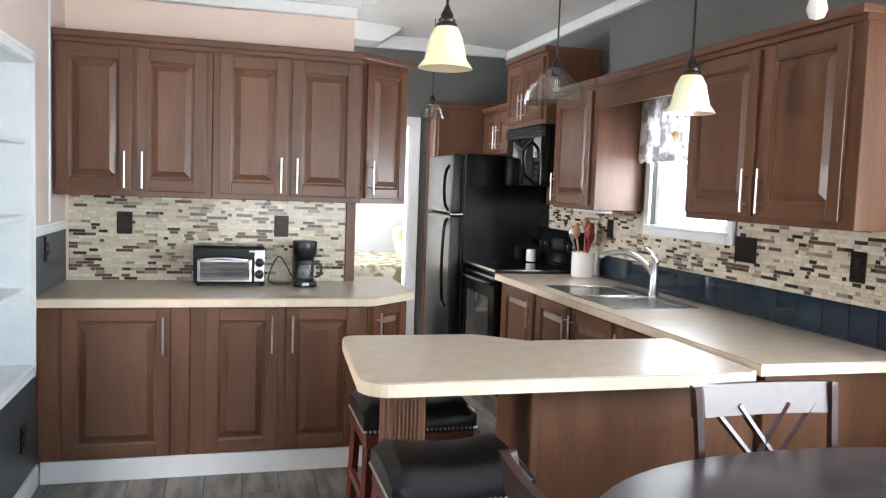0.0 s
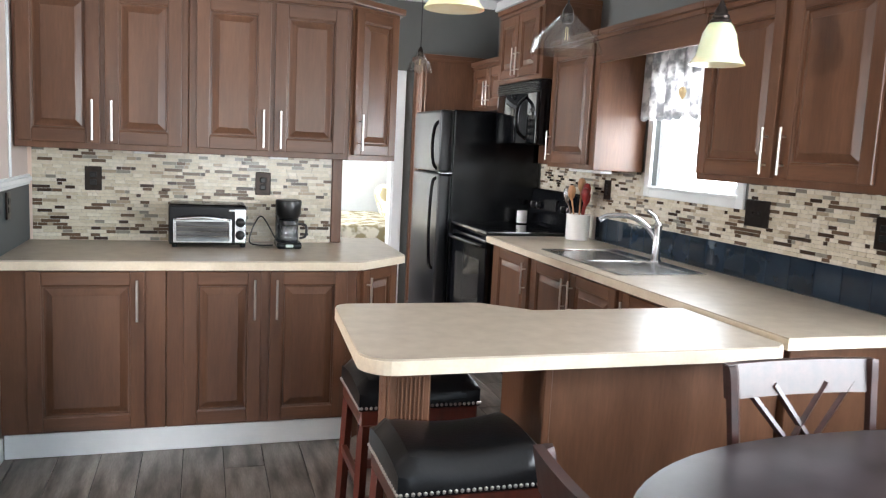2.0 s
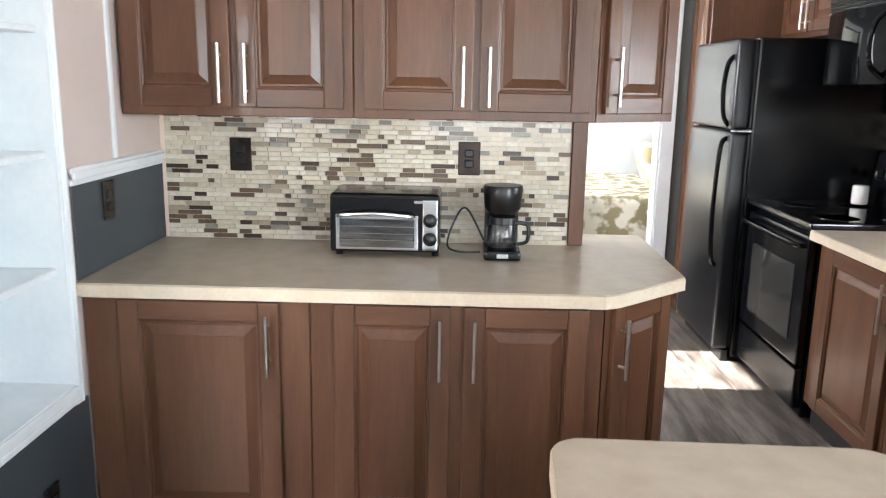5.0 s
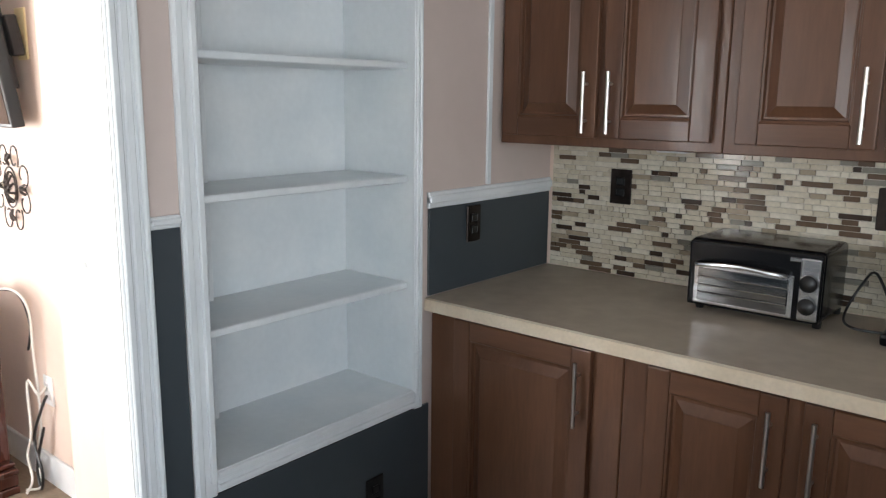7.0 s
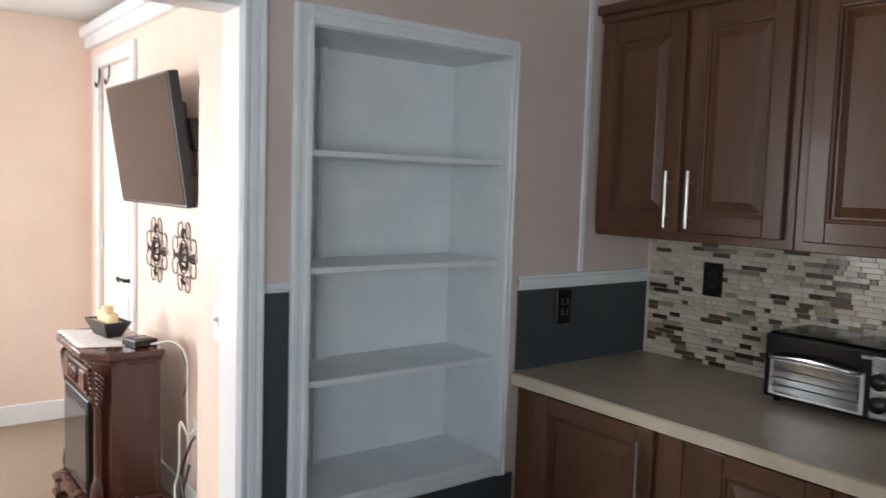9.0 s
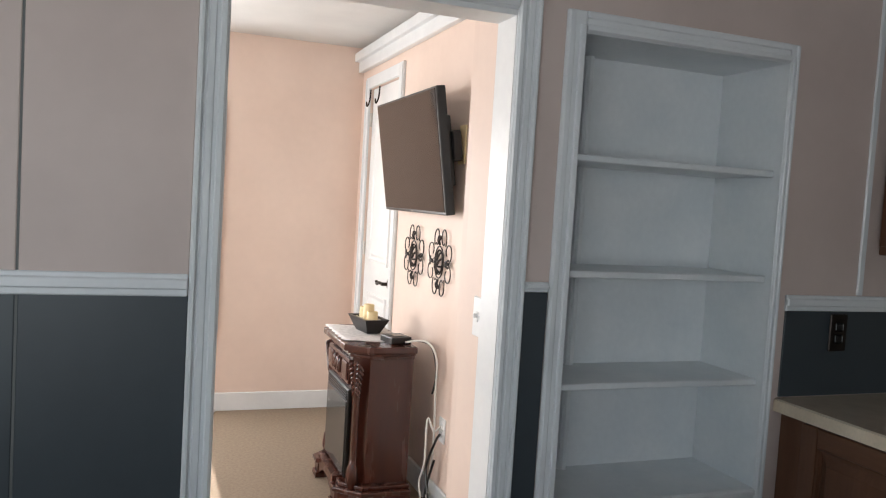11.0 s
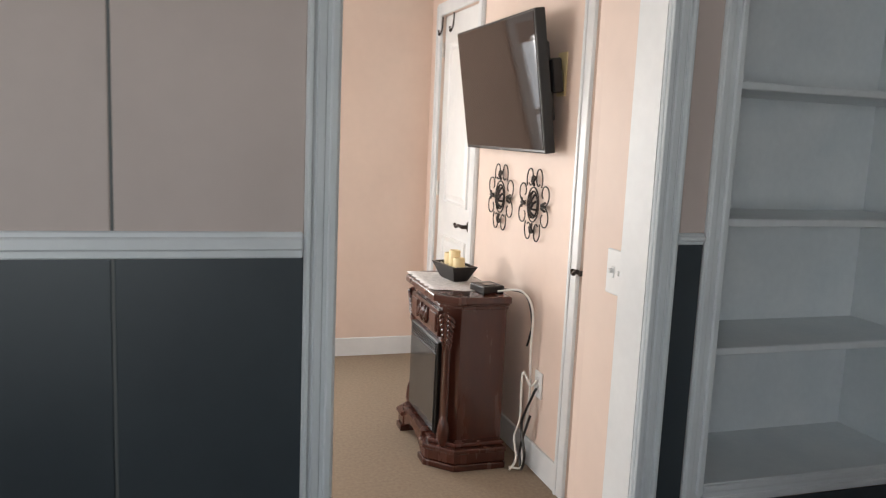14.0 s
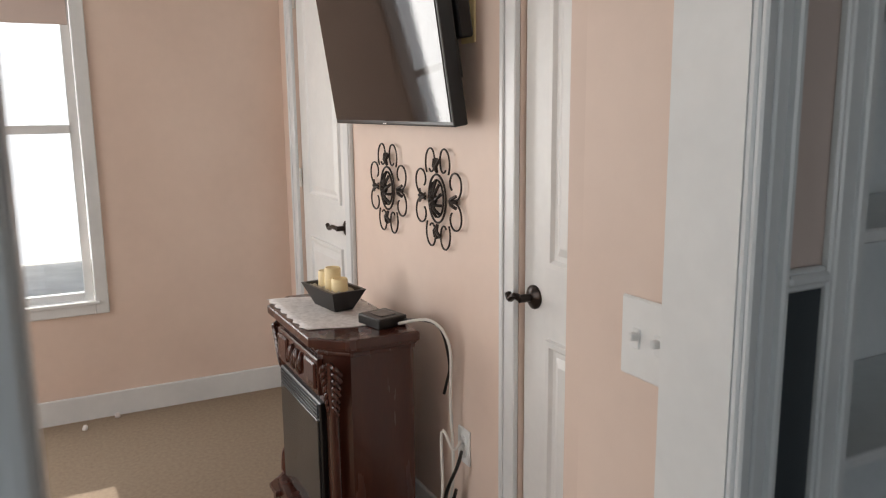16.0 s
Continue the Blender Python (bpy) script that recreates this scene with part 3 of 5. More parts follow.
# ---- cabinets ----
def door_mesh(w, h, fr=0.062):
    """The raised field of a panel door, its front towards -y, its lower corner at 0, 0."""
    bm = bmesh.new()
    rings = []
    for e, y in ((fr - 0.002, -0.003), (fr - 0.002, -0.015), (fr + 0.006, -0.013), (fr + 0.009, -0.004), (fr + 0.016, -0.004), (fr + 0.042, -0.0165), (fr + 0.045, -0.019)):
        rings.append([bm.verts.new(p) for p in ((e, y, e), (w - e, y, e), (w - e, y, h - e), (e, y, h - e))])
    bm.faces.new(rings[-1])
    bm.faces.new(rings[0])
    for a, b in zip(rings, rings[1:]):
        for i in range(4):
            bm.faces.new((a[i], a[(i + 1) % 4], b[(i + 1) % 4], b[i]))
    bmesh.ops.recalc_face_normals(bm, faces=bm.faces[:])
    return bm


def door_frame_parts(d, w, h, fr=0.062):
    for x0, x1 in ((0, fr), (w - fr, w)):
        part("stile", box((x0, -0.020, 0), (x1, 0, h), 0.004, 2), M["wood"], d)
    for z0, z1 in ((0, fr), (h - fr, h)):
        part("rail", box((fr, -0.0195, z0), (w - fr, 0, z1), 0.003), M["wood_h"], d)


def bar_handle(parent, x, z, length=0.19):
    bm = tube([(x, -0.048, z - length / 2), (x, -0.048, z + length / 2)], 0.006, 10)
    for k in (-0.3, 0.3):
        add_tube(bm, [(x, -0.02, z + k * length), (x, -0.048, z + k * length)], 0.0045, 8)
    part("handle", bm, M["nickel"], parent, "brushed nickel bar handle", smooth=True)


def add_door(cab, x0, z0, w, h, handle_x=None, handle_z=None, length=0.19):
    d = part("door", door_mesh(w, h), M["wood"], cab, loc=(x0, 0, z0))
    door_frame_parts(d, w, h)
    if handle_x is not None:
        bar_handle(d, handle_x, handle_z, length)
    return d


def cabinet(name, label, m, w, z0, z1, depth, doors, upper, group="kitchen cabinets", crown=False):
    """A framed cabinet: the face at y 0 of its own frame, doors as (x0, x1, side of the handle)."""
    c = thing(name, label, "cabinet", m, group)
    b = box((0, 0.0, z0), (w, depth, z1), 0.003)
    part("body", b, M["wood"], c)
    for x0, x1, side in doors:
        dw = x1 - x0
        lo, hi = (z0 + 0.03, z1 - 0.06) if upper else (z0 + 0.012, z1 - 0.012)
        hx = {"l": 0.032, "r": dw - 0.032}.get(side)
        hz = 0.11 if upper else hi - lo - 0.13
        add_door(c, x0, lo, dw, hi - lo, hx, hz)
    if crown:
        cr = box((-0.004, -0.012, z1 - 0.05), (w + 0.004, depth, z1 - 0.02), 0.004)
        add_box(cr, (-0.008, -0.035, z1 - 0.025), (w + 0.008, depth, z1 + 0.012), 0.009, 2)
        part("crown", cr, M["wood_h"], c)
    return c


# base cabinets under the coffee counter
YF = 4.20
cabinet("base_cabinet", "brown oak base cabinet with one raised-panel door", pose(-0.712, YF, 0), 0.69, 0.115, 0.87, YB - YF, [(0.11, 0.60, "r")], False)
cabinet("base_cabinet", "brown oak base cabinet with two raised-panel doors", pose(-0.02, YF, 0), 0.885, 0.115, 0.87, YB - YF, [(0.075, 0.427, "r"), (0.466, 0.838, "l")], False)
ang = math.degrees(math.atan2(4.47 - YF, 1.135 - 0.868))
dg = thing("base_cabinet", "angled end base cabinet with one narrow door", "cabinet", group="kitchen cabinets")
part("body", prism([(0.868, YF), (1.135, 4.47), (1.135, 5.02), (0.868, 5.02)], 0.115, 0.87), M["wood"], dg)
dd = part("door", door_mesh(0.31, 0.73, 0.055), M["wood"], dg, loc=(0.868 + 0.02, YF + 0.02, 0.128))
dd.rotation_euler = (0, 0, radians(ang))
door_frame_parts(dd, 0.31, 0.73, 0.055)
bar_handle(dd, 0.03, 0.60)
tk = box((-0.703, YF + 0.004, 0.0), (0.865, YF + 0.02, 0.112), 0.003)
structure("baseboard_5", tk, M["trim"], "white toe board under the base cabinets", "baseboard")
structure("baseboard_6", prism([(0.866, YF + 0.01), (1.13, 4.475), (1.13, 5.0), (0.866, 5.0)], 0, 0.113), M["wood"], "brown plinth of the angled cabinet", "baseboard")

# counters
def countertop(name, pts, z1, th, label, parts=True):
    c = thing(name, label, "countertop")
    part("top", prism(pts, z1 - th + 0.002, z1), M["laminate"], c)
    n = len(pts)
    cx, cy = sum(p[0] for p in pts) / n, sum(p[1] for p in pts) / n
    out = []
    for x, y in pts:
        d = Vector((x - cx, y - cy)).normalized()
        out.append((x + 0.0025 * (1 if d.x > 0 else -1), y + 0.0025 * (1 if d.y > 0 else -1)))
    part("edge_band", prism(out, z1 - th - 0.001, z1 - 0.006), M["lam_edge"], c, "pale laminate edge band")
    return c


def arc(cx, cy, r, a0, a1, k=7):
    return [(cx + r * math.cos(radians(a0 + (a1 - a0) * i / k)), cy + r * math.sin(radians(a0 + (a1 - a0) * i / k))) for i in range(k + 1)]


countertop("countertop", [(-0.712, 4.17), (0.86, 4.17), (0.905, 4.19), (1.16, 4.42), (1.165, 5.14), (0.83, 5.14), (0.83, 4.895), (-0.712, 4.895)], 0.91, 0.042, "beige laminate countertop with an angled end")
countertop("countertop", [(2.0, 2.53), (2.69, 2.53), (2.69, 5.36), (1.97, 5.36)], 0.91, 0.042, "long beige laminate countertop round the sink")
pen = arc(0.66, 2.58, 0.1, 180, 270) + [(1.92, 2.48), (1.96, 2.51), (1.96, 3.08), (1.32, 3.08)] + [(1.25, 3.14)] + arc(1.12, 3.15, 0.08, 60, 90, 3) + arc(0.655, 3.18, 0.06, 90, 180)
pb = countertop("breakfast_bar", pen, 0.897, 0.045, "beige laminate breakfast bar with rounded corners on a wooden base")
part("panel", box((1.175, 2.62, 0.0), (2.06, 3.0, 0.851), 0.004), M["wood"], pb)
part("corner_strip", box((1.16, 2.608, 0), (1.188, 2.635, 0.851), 0.004), M["wood"], pb)
part("panel", box((2.064, 2.59, 0.0), (2.695, 3.0, 0.866), 0.004), M["wood"], pb)
sp = thing("support_post", "square fluted brown wood post under the peninsula", "post")
part("shaft", box((0.667, 2.633, 0), (0.797, 2.763, 0.851), 0.006), M["wood"], sp)
for i in range(7):
    u = 0.026 + i * 0.013
    part("flute", box((0.667 + u - 0.004, 2.628, 0.06), (0.667 + u + 0.004, 2.636, 0.80), 0.0025), M["wood"], sp)
    part("flute", box((0.662, 2.633 + u - 0.004, 0.06), (0.670, 2.633 + u + 0.004, 0.80), 0.0025), M["wood"], sp)

# sink-side base cabinets, faces towards the room
def east(y):
    return pose(2.02, y, 0, 0, 0, -90)


cabinet("base_cabinet", "brown oak base cabinet beside the stove", east(5.355), 0.67, 0.115, 0.866, 0.67, [(0.10, 0.64, "r")], False)
cabinet("base_cabinet", "brown oak sink cabinet with two doors", east(4.683), 1.045, 0.115, 0.866, 0.67, [(0.035, 0.515, "r"), (0.535, 1.01, "l")], False)
cabinet("base_cabinet", "brown oak corner base cabinet", east(3.636), 0.62, 0.115, 0.866, 0.67, [(0.03, 0.58, "l")], False)
structure("baseboard_7", box((2.06, 3.0, 0), (2.10, 5.35, 0.113)), M["gap"], "dark recessed toe kick", "baseboard")

# upper cabinets over the coffee counter
YU = 4.565
cabinet("wall_cabinet", "brown oak wall cabinet with two raised-panel doors", pose(-0.712, YU, 0), 0.776, 1.392, 2.215, YB - YU - 0.002, [(0.016, 0.374, "r"), (0.396, 0.745, "l")], True, crown=True)
cabinet("wall_cabinet", "brown oak wall cabinet with two raised-panel doors", pose(0.066, YU, 0), 0.80, 1.392, 2.215, YB - YU - 0.002, [(0.036, 0.392, "r"), (0.413, 0.777, "l")], True, crown=True)
ua = thing("wall_cabinet", "angled end wall cabinet with one narrow door", "cabinet", group="kitchen cabinets")
part("body", prism([(0.868, YU), (1.17, 4.78), (1.17, 5.02), (0.868, 5.02)], 1.392, 2.2), M["wood"], ua)
part("crown", prism([(0.87, YU - 0.035), (1.20, 4.76), (1.20, 5.03), (0.87, 5.03)], 2.19, 2.228, 0.008), M["wood_h"], ua)
a2 = math.degrees(math.atan2(0.215, 0.302))
ud = part("door", door_mesh(0.33, 0.75, 0.055), M["wood"], ua, loc=(0.868 + 0.016, YU + 0.011, 1.42))
ud.rotation_euler = (0, 0, radians(a2))
door_frame_parts(ud, 0.33, 0.75, 0.055)
bar_handle(ud, 0.035, 0.12)

# upper cabinets over the sink counter
def eastu(y, x=2.36):
    return pose(x, y, 0, 0, 0, -90)


cabinet("wall_cabinet", "brown oak wall cabinet with two tall doors", eastu(3.64), 1.10, 1.392, 2.2, 0.335, [(0.02, 0.525, "r"), (0.565, 1.035, "l")], True, crown=True)
cabinet("wall_cabinet", "brown oak wall cabinet beside the microwave", eastu(5.315), 0.65, 1.392, 2.2, 0.335, [(0.03, 0.585, "l")], True, crown=True)
vb = box((2.345, 3.642, 2.02), (2.37, 4.656, 2.2), 0.003)
vp = thing("window_pelmet", "brown oak pelmet board bridging the wall cabinets", "pelmet")
part("board", vb, M["wood_h"], vp)
vc = box((2.335, 3.645, 2.15), (2.40, 4.65, 2.18), 0.004)
add_box(vc, (2.325, 3.645, 2.175), (2.44, 4.65, 2.212), 0.009, 2)
part("crown", vc, M["wood_h"], vp)
cabinet("wall_cabinet", "short brown oak cabinet over the microwave", eastu(6.12, 2.28), 0.80, 1.975, 2.50, 0.41, [(0.03, 0.385, "r"), (0.395, 0.75, "l")], True, crown=True)
cabinet("wall_cabinet", "brown oak cabinet over the refrigerator", eastu(6.925, 2.36), 0.80, 1.80, 2.2, 0.335, [(0.03, 0.395, "r"), (0.405, 0.77, "l")], True, crown=True)
cabinet("pantry_cabinet", "tall dark brown pantry cabinet", eastu(7.29, 1.93), 0.36, 0.0, 2.25, 0.76, [(0.03, 0.33, "r")], True, crown=True)

# ---- appliances ----
fg = thing("refrigerator", "black top-freezer refrigerator with glossy doors", "refrigerator")
part("body", box((1.955, 6.155, 0.03), (2.68, 6.915, 1.775), 0.012, 2), M["black"], fg)
for z0, z1, hz in ((0.08, 1.285, (0.55, 1.25)), (1.297, 1.77, (1.32, 1.68))):
    d = part("door", box((1.85, 6.157, z0), (1.948, 6.913, z1), 0.024, 3), M["fridge"], fg, smooth=True)
    part("handle", tube(smooth_line([(1.852, 6.225, hz[0]), (1.815, 6.205, hz[0] + 0.05), (1.80, 6.195, (hz[0] + hz[1]) / 2), (1.815, 6.205, hz[1] - 0.05), (1.852, 6.225, hz[1])]), 0.013), M["black"], d, smooth=True)
    part("gasket", box((1.946, 6.17, z0 + 0.012), (1.957, 6.90, z1 - 0.012)), M["plastic"], d)
part("hinge", box((1.86, 6.16, 1.286), (1.97, 6.20, 1.296), 0.002), M["steel"], fg, "bright metal hinge plate")
part("kick_grille", box((1.91, 6.18, 0.0), (1.953, 6.89, 0.07), 0.004), M["plastic"], fg)

st = thing("stove", "black electric range with a glass cooktop", "stove")
S0, S1 = 5.372, 6.14
part("body", box((2.02, S0, 0.02), (2.67, S1, 0.905), 0.006), M["black"], st)
part("cooktop", box((1.972, S0 - 0.002, 0.907), (2.66, S1 + 0.002, 0.935), 0.007, 2), M["blackglass"], st)
part("front_trim", box((1.966, S0 + 0.004, 0.915), (1.974, S1 - 0.004, 0.932), 0.002), M["steel"], st, "bright metal front edge")
for x, y, r in ((2.17, 5.56, 0.10), (2.17, 5.95, 0.075), (2.44, 5.56, 0.075), (2.44, 5.95, 0.10)):
    part("burner_ring", lathe([(r, 0.9352), (r, 0.9358), (r - 0.004, 0.9358), (r - 0.004, 0.9352)], 32, (x, y, 0)), M["firebox"], st)
od = part("oven_door", box((1.975, S0 + 0.01, 0.27), (2.018, S1 - 0.01, 0.875), 0.012, 2), M["black"], st)
part("oven_window", box((1.971, S0 + 0.12, 0.36), (1.977, S1 - 0.12, 0.72), 0.001), M["firebox"], od, "smoked glass oven window")
part("handle", tube(smooth_line([(1.975, S0 + 0.05, 0.825), (1.935, S0 + 0.06, 0.83), (1.93, 5.756, 0.83), (1.935, S1 - 0.06, 0.83), (1.975, S1 - 0.05, 0.825)]), 0.012), M["black"], od, smooth=True)
part("drawer", box((1.98, S0 + 0.01, 0.06), (2.018, S1 - 0.01, 0.255), 0.008, 2), M["black"], st)
cpn = bmesh.new()
pf = [(2.585, 0.935), (2.60, 0.96), (2.632, 1.19), (2.65, 1.205), (2.685, 1.205), (2.685, 0.935)]
ra = [cpn.verts.new((x, S0, z)) for x, z in pf]
rb = [cpn.verts.new((x, S1, z)) for x, z in pf]
cpn.faces.new(ra)
cpn.faces.new(rb)
for i in range(6):
    cpn.faces.new((ra[i], ra[(i + 1) % 6], rb[(i + 1) % 6], rb[i]))
bmesh.ops.recalc_face_normals(cpn, faces=cpn.faces[:])
part("control_panel", cpn, M["black"], st)
for y in (5.44, 5.54, 5.97, 6.07):
    k = lathe([(0.026, 0), (0.026, 0.012), (0.017, 0.026), (0.0, 0.027)], 16)
    bmesh.ops.rotate(k, verts=k.verts[:], cent=(0, 0, 0), matrix=Matrix.Rotation(radians(-82), 3, "Y"))
    bmesh.ops.translate(k, verts=k.verts[:], vec=(2.615, y, 1.08))
    part("knob", k, M["plastic"], st, smooth=True)
    part("dial_mark", box((2.588, y - 0.003, 1.082), (2.592, y + 0.003, 1.105)), M["crock"], st, "white dial mark")
part("clock", box((2.606, 5.66, 1.06), (2.620, 5.86, 1.14), 0.002), M["firebox"], st, "dark clock display")

mw = thing("microwave", "black over-the-range microwave with a vent grille", "microwave")
W0, W1 = 5.335, 6.118
part("body", box((2.285, W0, 1.535), (2.695, W1, 1.972), 0.006), M["black"], mw)
bow = [(2.285, W0 + 0.16)] + [(2.283 - 0.045 * math.sin(math.pi * i / 10) - 0.006, W0 + 0.16 + (W1 - W0 - 0.165) * i / 10) for i in range(11)] + [(2.285, W1 - 0.005)]
part("door", prism(bow, 1.54, 1.885, 0.004), M["blackglass"], mw, smooth=True)
part("control_panel", box((2.262, W0 + 0.004, 1.54), (2.287, W0 + 0.155, 1.885), 0.006, 2), M["blackglass"], mw)
part("handle", tube(smooth_line([(2.275, W0 + 0.19, 1.57), (2.215, W0 + 0.185, 1.62), (2.20, W0 + 0.185, 1.715), (2.215, W0 + 0.185, 1.81), (2.275, W0 + 0.19, 1.86)]), 0.012), M["blackglass"], mw, smooth=True)
for i in range(5):
    part("vent_slat", box((2.262, W0 + 0.02, 1.893 + i * 0.015), (2.288, W1 - 0.02, 1.901 + i * 0.015), 0.002), M["plastic"], mw)
for i in range(5):
    for j in range(3):
        part("button", box((2.259, W0 + 0.03 + j * 0.036, 1.57 + i * 0.045), (2.264, W0 + 0.055 + j * 0.036, 1.597 + i * 0.045), 0.001), M["firebox"], mw)
solid("filler_panel", box((2.64, 5.34, 1.398), (2.694, 6.11, 1.533), 0.004), M["wood_h"], "brown wood filler panel under the microwave", "panel")

# sink, set into the counter, with a tall faucet
sk = thing("sink", "double-bowl stainless steel kitchen sink", "sink")
rim = bmesh.new()
for lo, hi in (((2.06, 3.76, 0.911), (2.56, 3.80, 0.917)), ((2.06, 4.63, 0.911), (2.56, 4.67, 0.917)), ((2.06, 3.80, 0.911), (2.10, 4.63, 0.917)), ((2.48, 3.80, 0.911), (2.56, 4.63, 0.917)), ((2.10, 4.20, 0.911), (2.48, 4.235, 0.917))):
    add_box(rim, lo, hi, 0.002)
part("rim", rim, M["steel"], sk)
for y0, y1 in ((3.80, 4.20), (4.235, 4.63)):
    bm = bmesh.new()
    t = [bm.verts.new(p) for p in ((2.10, y0, 0.916), (2.48, y0, 0.916), (2.48, y1, 0.916), (2.10, y1, 0.916))]
    b = [bm.verts.new(p) for p in ((2.12, y0 + 0.02, 0.9125), (2.46, y0 + 0.02, 0.9125), (2.46, y1 - 0.02, 0.9125), (2.12, y1 - 0.02, 0.9125))]
    bm.faces.new(b)
    for i in range(4):
        bm.faces.new((t[i], t[(i + 1) % 4], b[(i + 1) % 4], b[i]))
    part("bowl", bm, M["steel"], sk)
fc = thing("faucet", "brushed steel arched kitchen faucet with a side lever", "faucet")
part("base", lathe([(0.032, 0.912), (0.032, 0.925), (0.024, 0.935), (0.022, 1.09), (0.026, 1.12), (0.014, 1.135)], 20, (2.52, 4.17, 0)), M["steel"], fc, smooth=True)
part("spout", tube(smooth_line([(2.52, 4.17, 1.03), (2.47, 4.21, 1.11), (2.40, 4.27, 1.155), (2.31, 4.34, 1.15), (2.27, 4.37, 1.125)]), 0.016, 12), M["steel"], fc, smooth=True)
part("lever", tube(smooth_line([(2.52, 4.17, 1.12), (2.515, 4.20, 1.16), (2.50, 4.25, 1.185)]), 0.010, 10), M["steel"], fc, smooth=True)

ck = thing("utensil_crock", "white ceramic crock filled with kitchen utensils", "crock")
part("pot", lathe([(0.075, 0.912), (0.08, 0.93), (0.08, 1.075), (0.083, 1.085), (0.076, 1.085), (0.07, 0.95)], 28, (2.56, 5.20, 0)), M["crock"], ck, smooth=True)
for i, (dx, dy, z, k) in enumerate(((-0.03, 0.03, 1.25, "spoon"), (0.02, -0.03, 1.27, "red"), (0.04, 0.0, 1.22, "red"), (0.0, -0.05, 1.24, "red"), (-0.04, 0.06, 1.23, "steel"), (0.03, 0.04, 1.30, "spoon"))):
    bm = tube([(2.56 + dx * 0.3, 5.20 + dy * 0.3, 0.96), (2.56 + dx * 1.2, 5.20 + dy * 1.4, z - 0.07)], 0.006)
    h = lathe([(0.004, z - 0.08), (0.022, z - 0.05), (0.028, z - 0.01), (0.018, z + 0.02), (0.0, z + 0.025)], 12, (2.56 + dx * 1.3, 5.20 + dy * 1.5, 0))
    merge(bm, h)
    part("utensil", bm, M[k], ck, smooth=True)
solid("shaker", lathe([(0.037, 0.936), (0.04, 0.945), (0.04, 1.025), (0.035, 1.032)], 20, (2.50, 6.03, 0)), M["crock"], "small white cup on the cooktop", "cup", smooth=True)

# toaster oven and coffee maker
to = thing("toaster_oven", "silver and black toaster oven with two knobs", "toaster oven", pose(-0.03, 4.60, 0.912))
part("body", box((0, 0.02, 0.015), (0.385, 0.275, 0.222), 0.018, 3), M["black"], to, smooth=True)
part("front_frame", box((0.004, 0.006, 0.018), (0.384, 0.026, 0.216), 0.008, 2), M["black"], to)
part("door_frame", box((0.024, 0.002, 0.026), (0.312, 0.010, 0.150), 0.004, 2), M["steel"], to, "bright steel door frame")
part("door_glass", box((0.038, -0.001, 0.036), (0.298, 0.006, 0.136), 0.002), M["chrome"], to, "mirror-like glass oven door")
part("control_panel", box((0.326, 0.000, 0.026), (0.380, 0.010, 0.205), 0.006, 2), M["steel"], to)
part("nameplate", box((0.295, 0.003, 0.190), (0.366, 0.008, 0.202), 0.002), M["steel"], to)
part("handle", tube(smooth_line([(0.035, 0.004, 0.148), (0.05, -0.024, 0.151), (0.165, -0.032, 0.160), (0.28, -0.024, 0.151), (0.295, 0.004, 0.148)]), 0.0075), M["steel"], to, smooth=True)
for z in (0.062, 0.085, 0.11):
    part("rack_bar", tube([(0.04, -0.002, z), (0.296, -0.002, z)], 0.0025, 6), M["steel"], to)
for z in (0.070, 0.135):
    k = lathe([(0.025, 0), (0.024, 0.014), (0.013, 0.024), (0.0, 0.025)], 18)
    bmesh.ops.rotate(k, verts=k.verts[:], cent=(0, 0, 0), matrix=Matrix.Rotation(radians(90), 3, "X"))
    bmesh.ops.translate(k, verts=k.verts[:], vec=(0.353, 0.001, z))
    part("knob", k, M["plastic"], to, "black control knob", smooth=True)
for x in (0.03, 0.37):
    for y in (0.05, 0.26):
        part("foot", lathe([(0.012, 0), (0.014, 0.018)], 10, (x, y, 0)), M["plastic"], to)

cm = thing("coffee_maker", "small black drip coffee maker with a glass carafe", "coffee maker", pose(0.575, 4.68, 0.912))
part("base", box((-0.065, -0.10, 0), (0.065, 0.10, 0.035), 0.012, 2), M["black"], cm)
part("tower", box((-0.06, 0.03, 0.03), (0.06, 0.10, 0.24), 0.01, 2), M["black"], cm)
part("basket", lathe([(0.05, 0.155), (0.064, 0.175), (0.07, 0.245), (0.066, 0.255), (0.0, 0.256)], 24, (0, -0.01, 0)), M["plastic"], cm, smooth=True)
cf = part("carafe", lathe([(0.035, 0.037), (0.054, 0.045), (0.058, 0.085), (0.045, 0.13), (0.04, 0.14), (0.036, 0.14), (0.05, 0.085)], 24, (0, -0.035, 0)), M["glass"], cm, "clear glass carafe", smooth=True)
part("carafe_band", lathe([(0.046, 0.122), (0.048, 0.126), (0.044, 0.146), (0.03, 0.15)], 24, (0, -0.035, 0)), M["plastic"], cf)
part("carafe_handle", tube(smooth_line([(0.045, -0.06, 0.13), (0.085, -0.075, 0.125), (0.085, -0.075, 0.07), (0.055, -0.06, 0.055)]), 0.007), M["plastic"], cf, smooth=True)
part("switch", box((-0.02, -0.103, 0.01), (0.02, -0.098, 0.026), 0.001), M["steel"], cm)
cdl = solid("appliance_cable", tube(smooth_line([(0.515, 4.76, 0.95), (0.45, 4.80, 1.06), (0.41, 4.82, 1.02), (0.38, 4.78, 0.93), (0.42, 4.70, 0.918), (0.50, 4.70, 0.918)]), 0.004), M["plastic"], "black appliance cable looped on the counter", "cable", smooth=True)

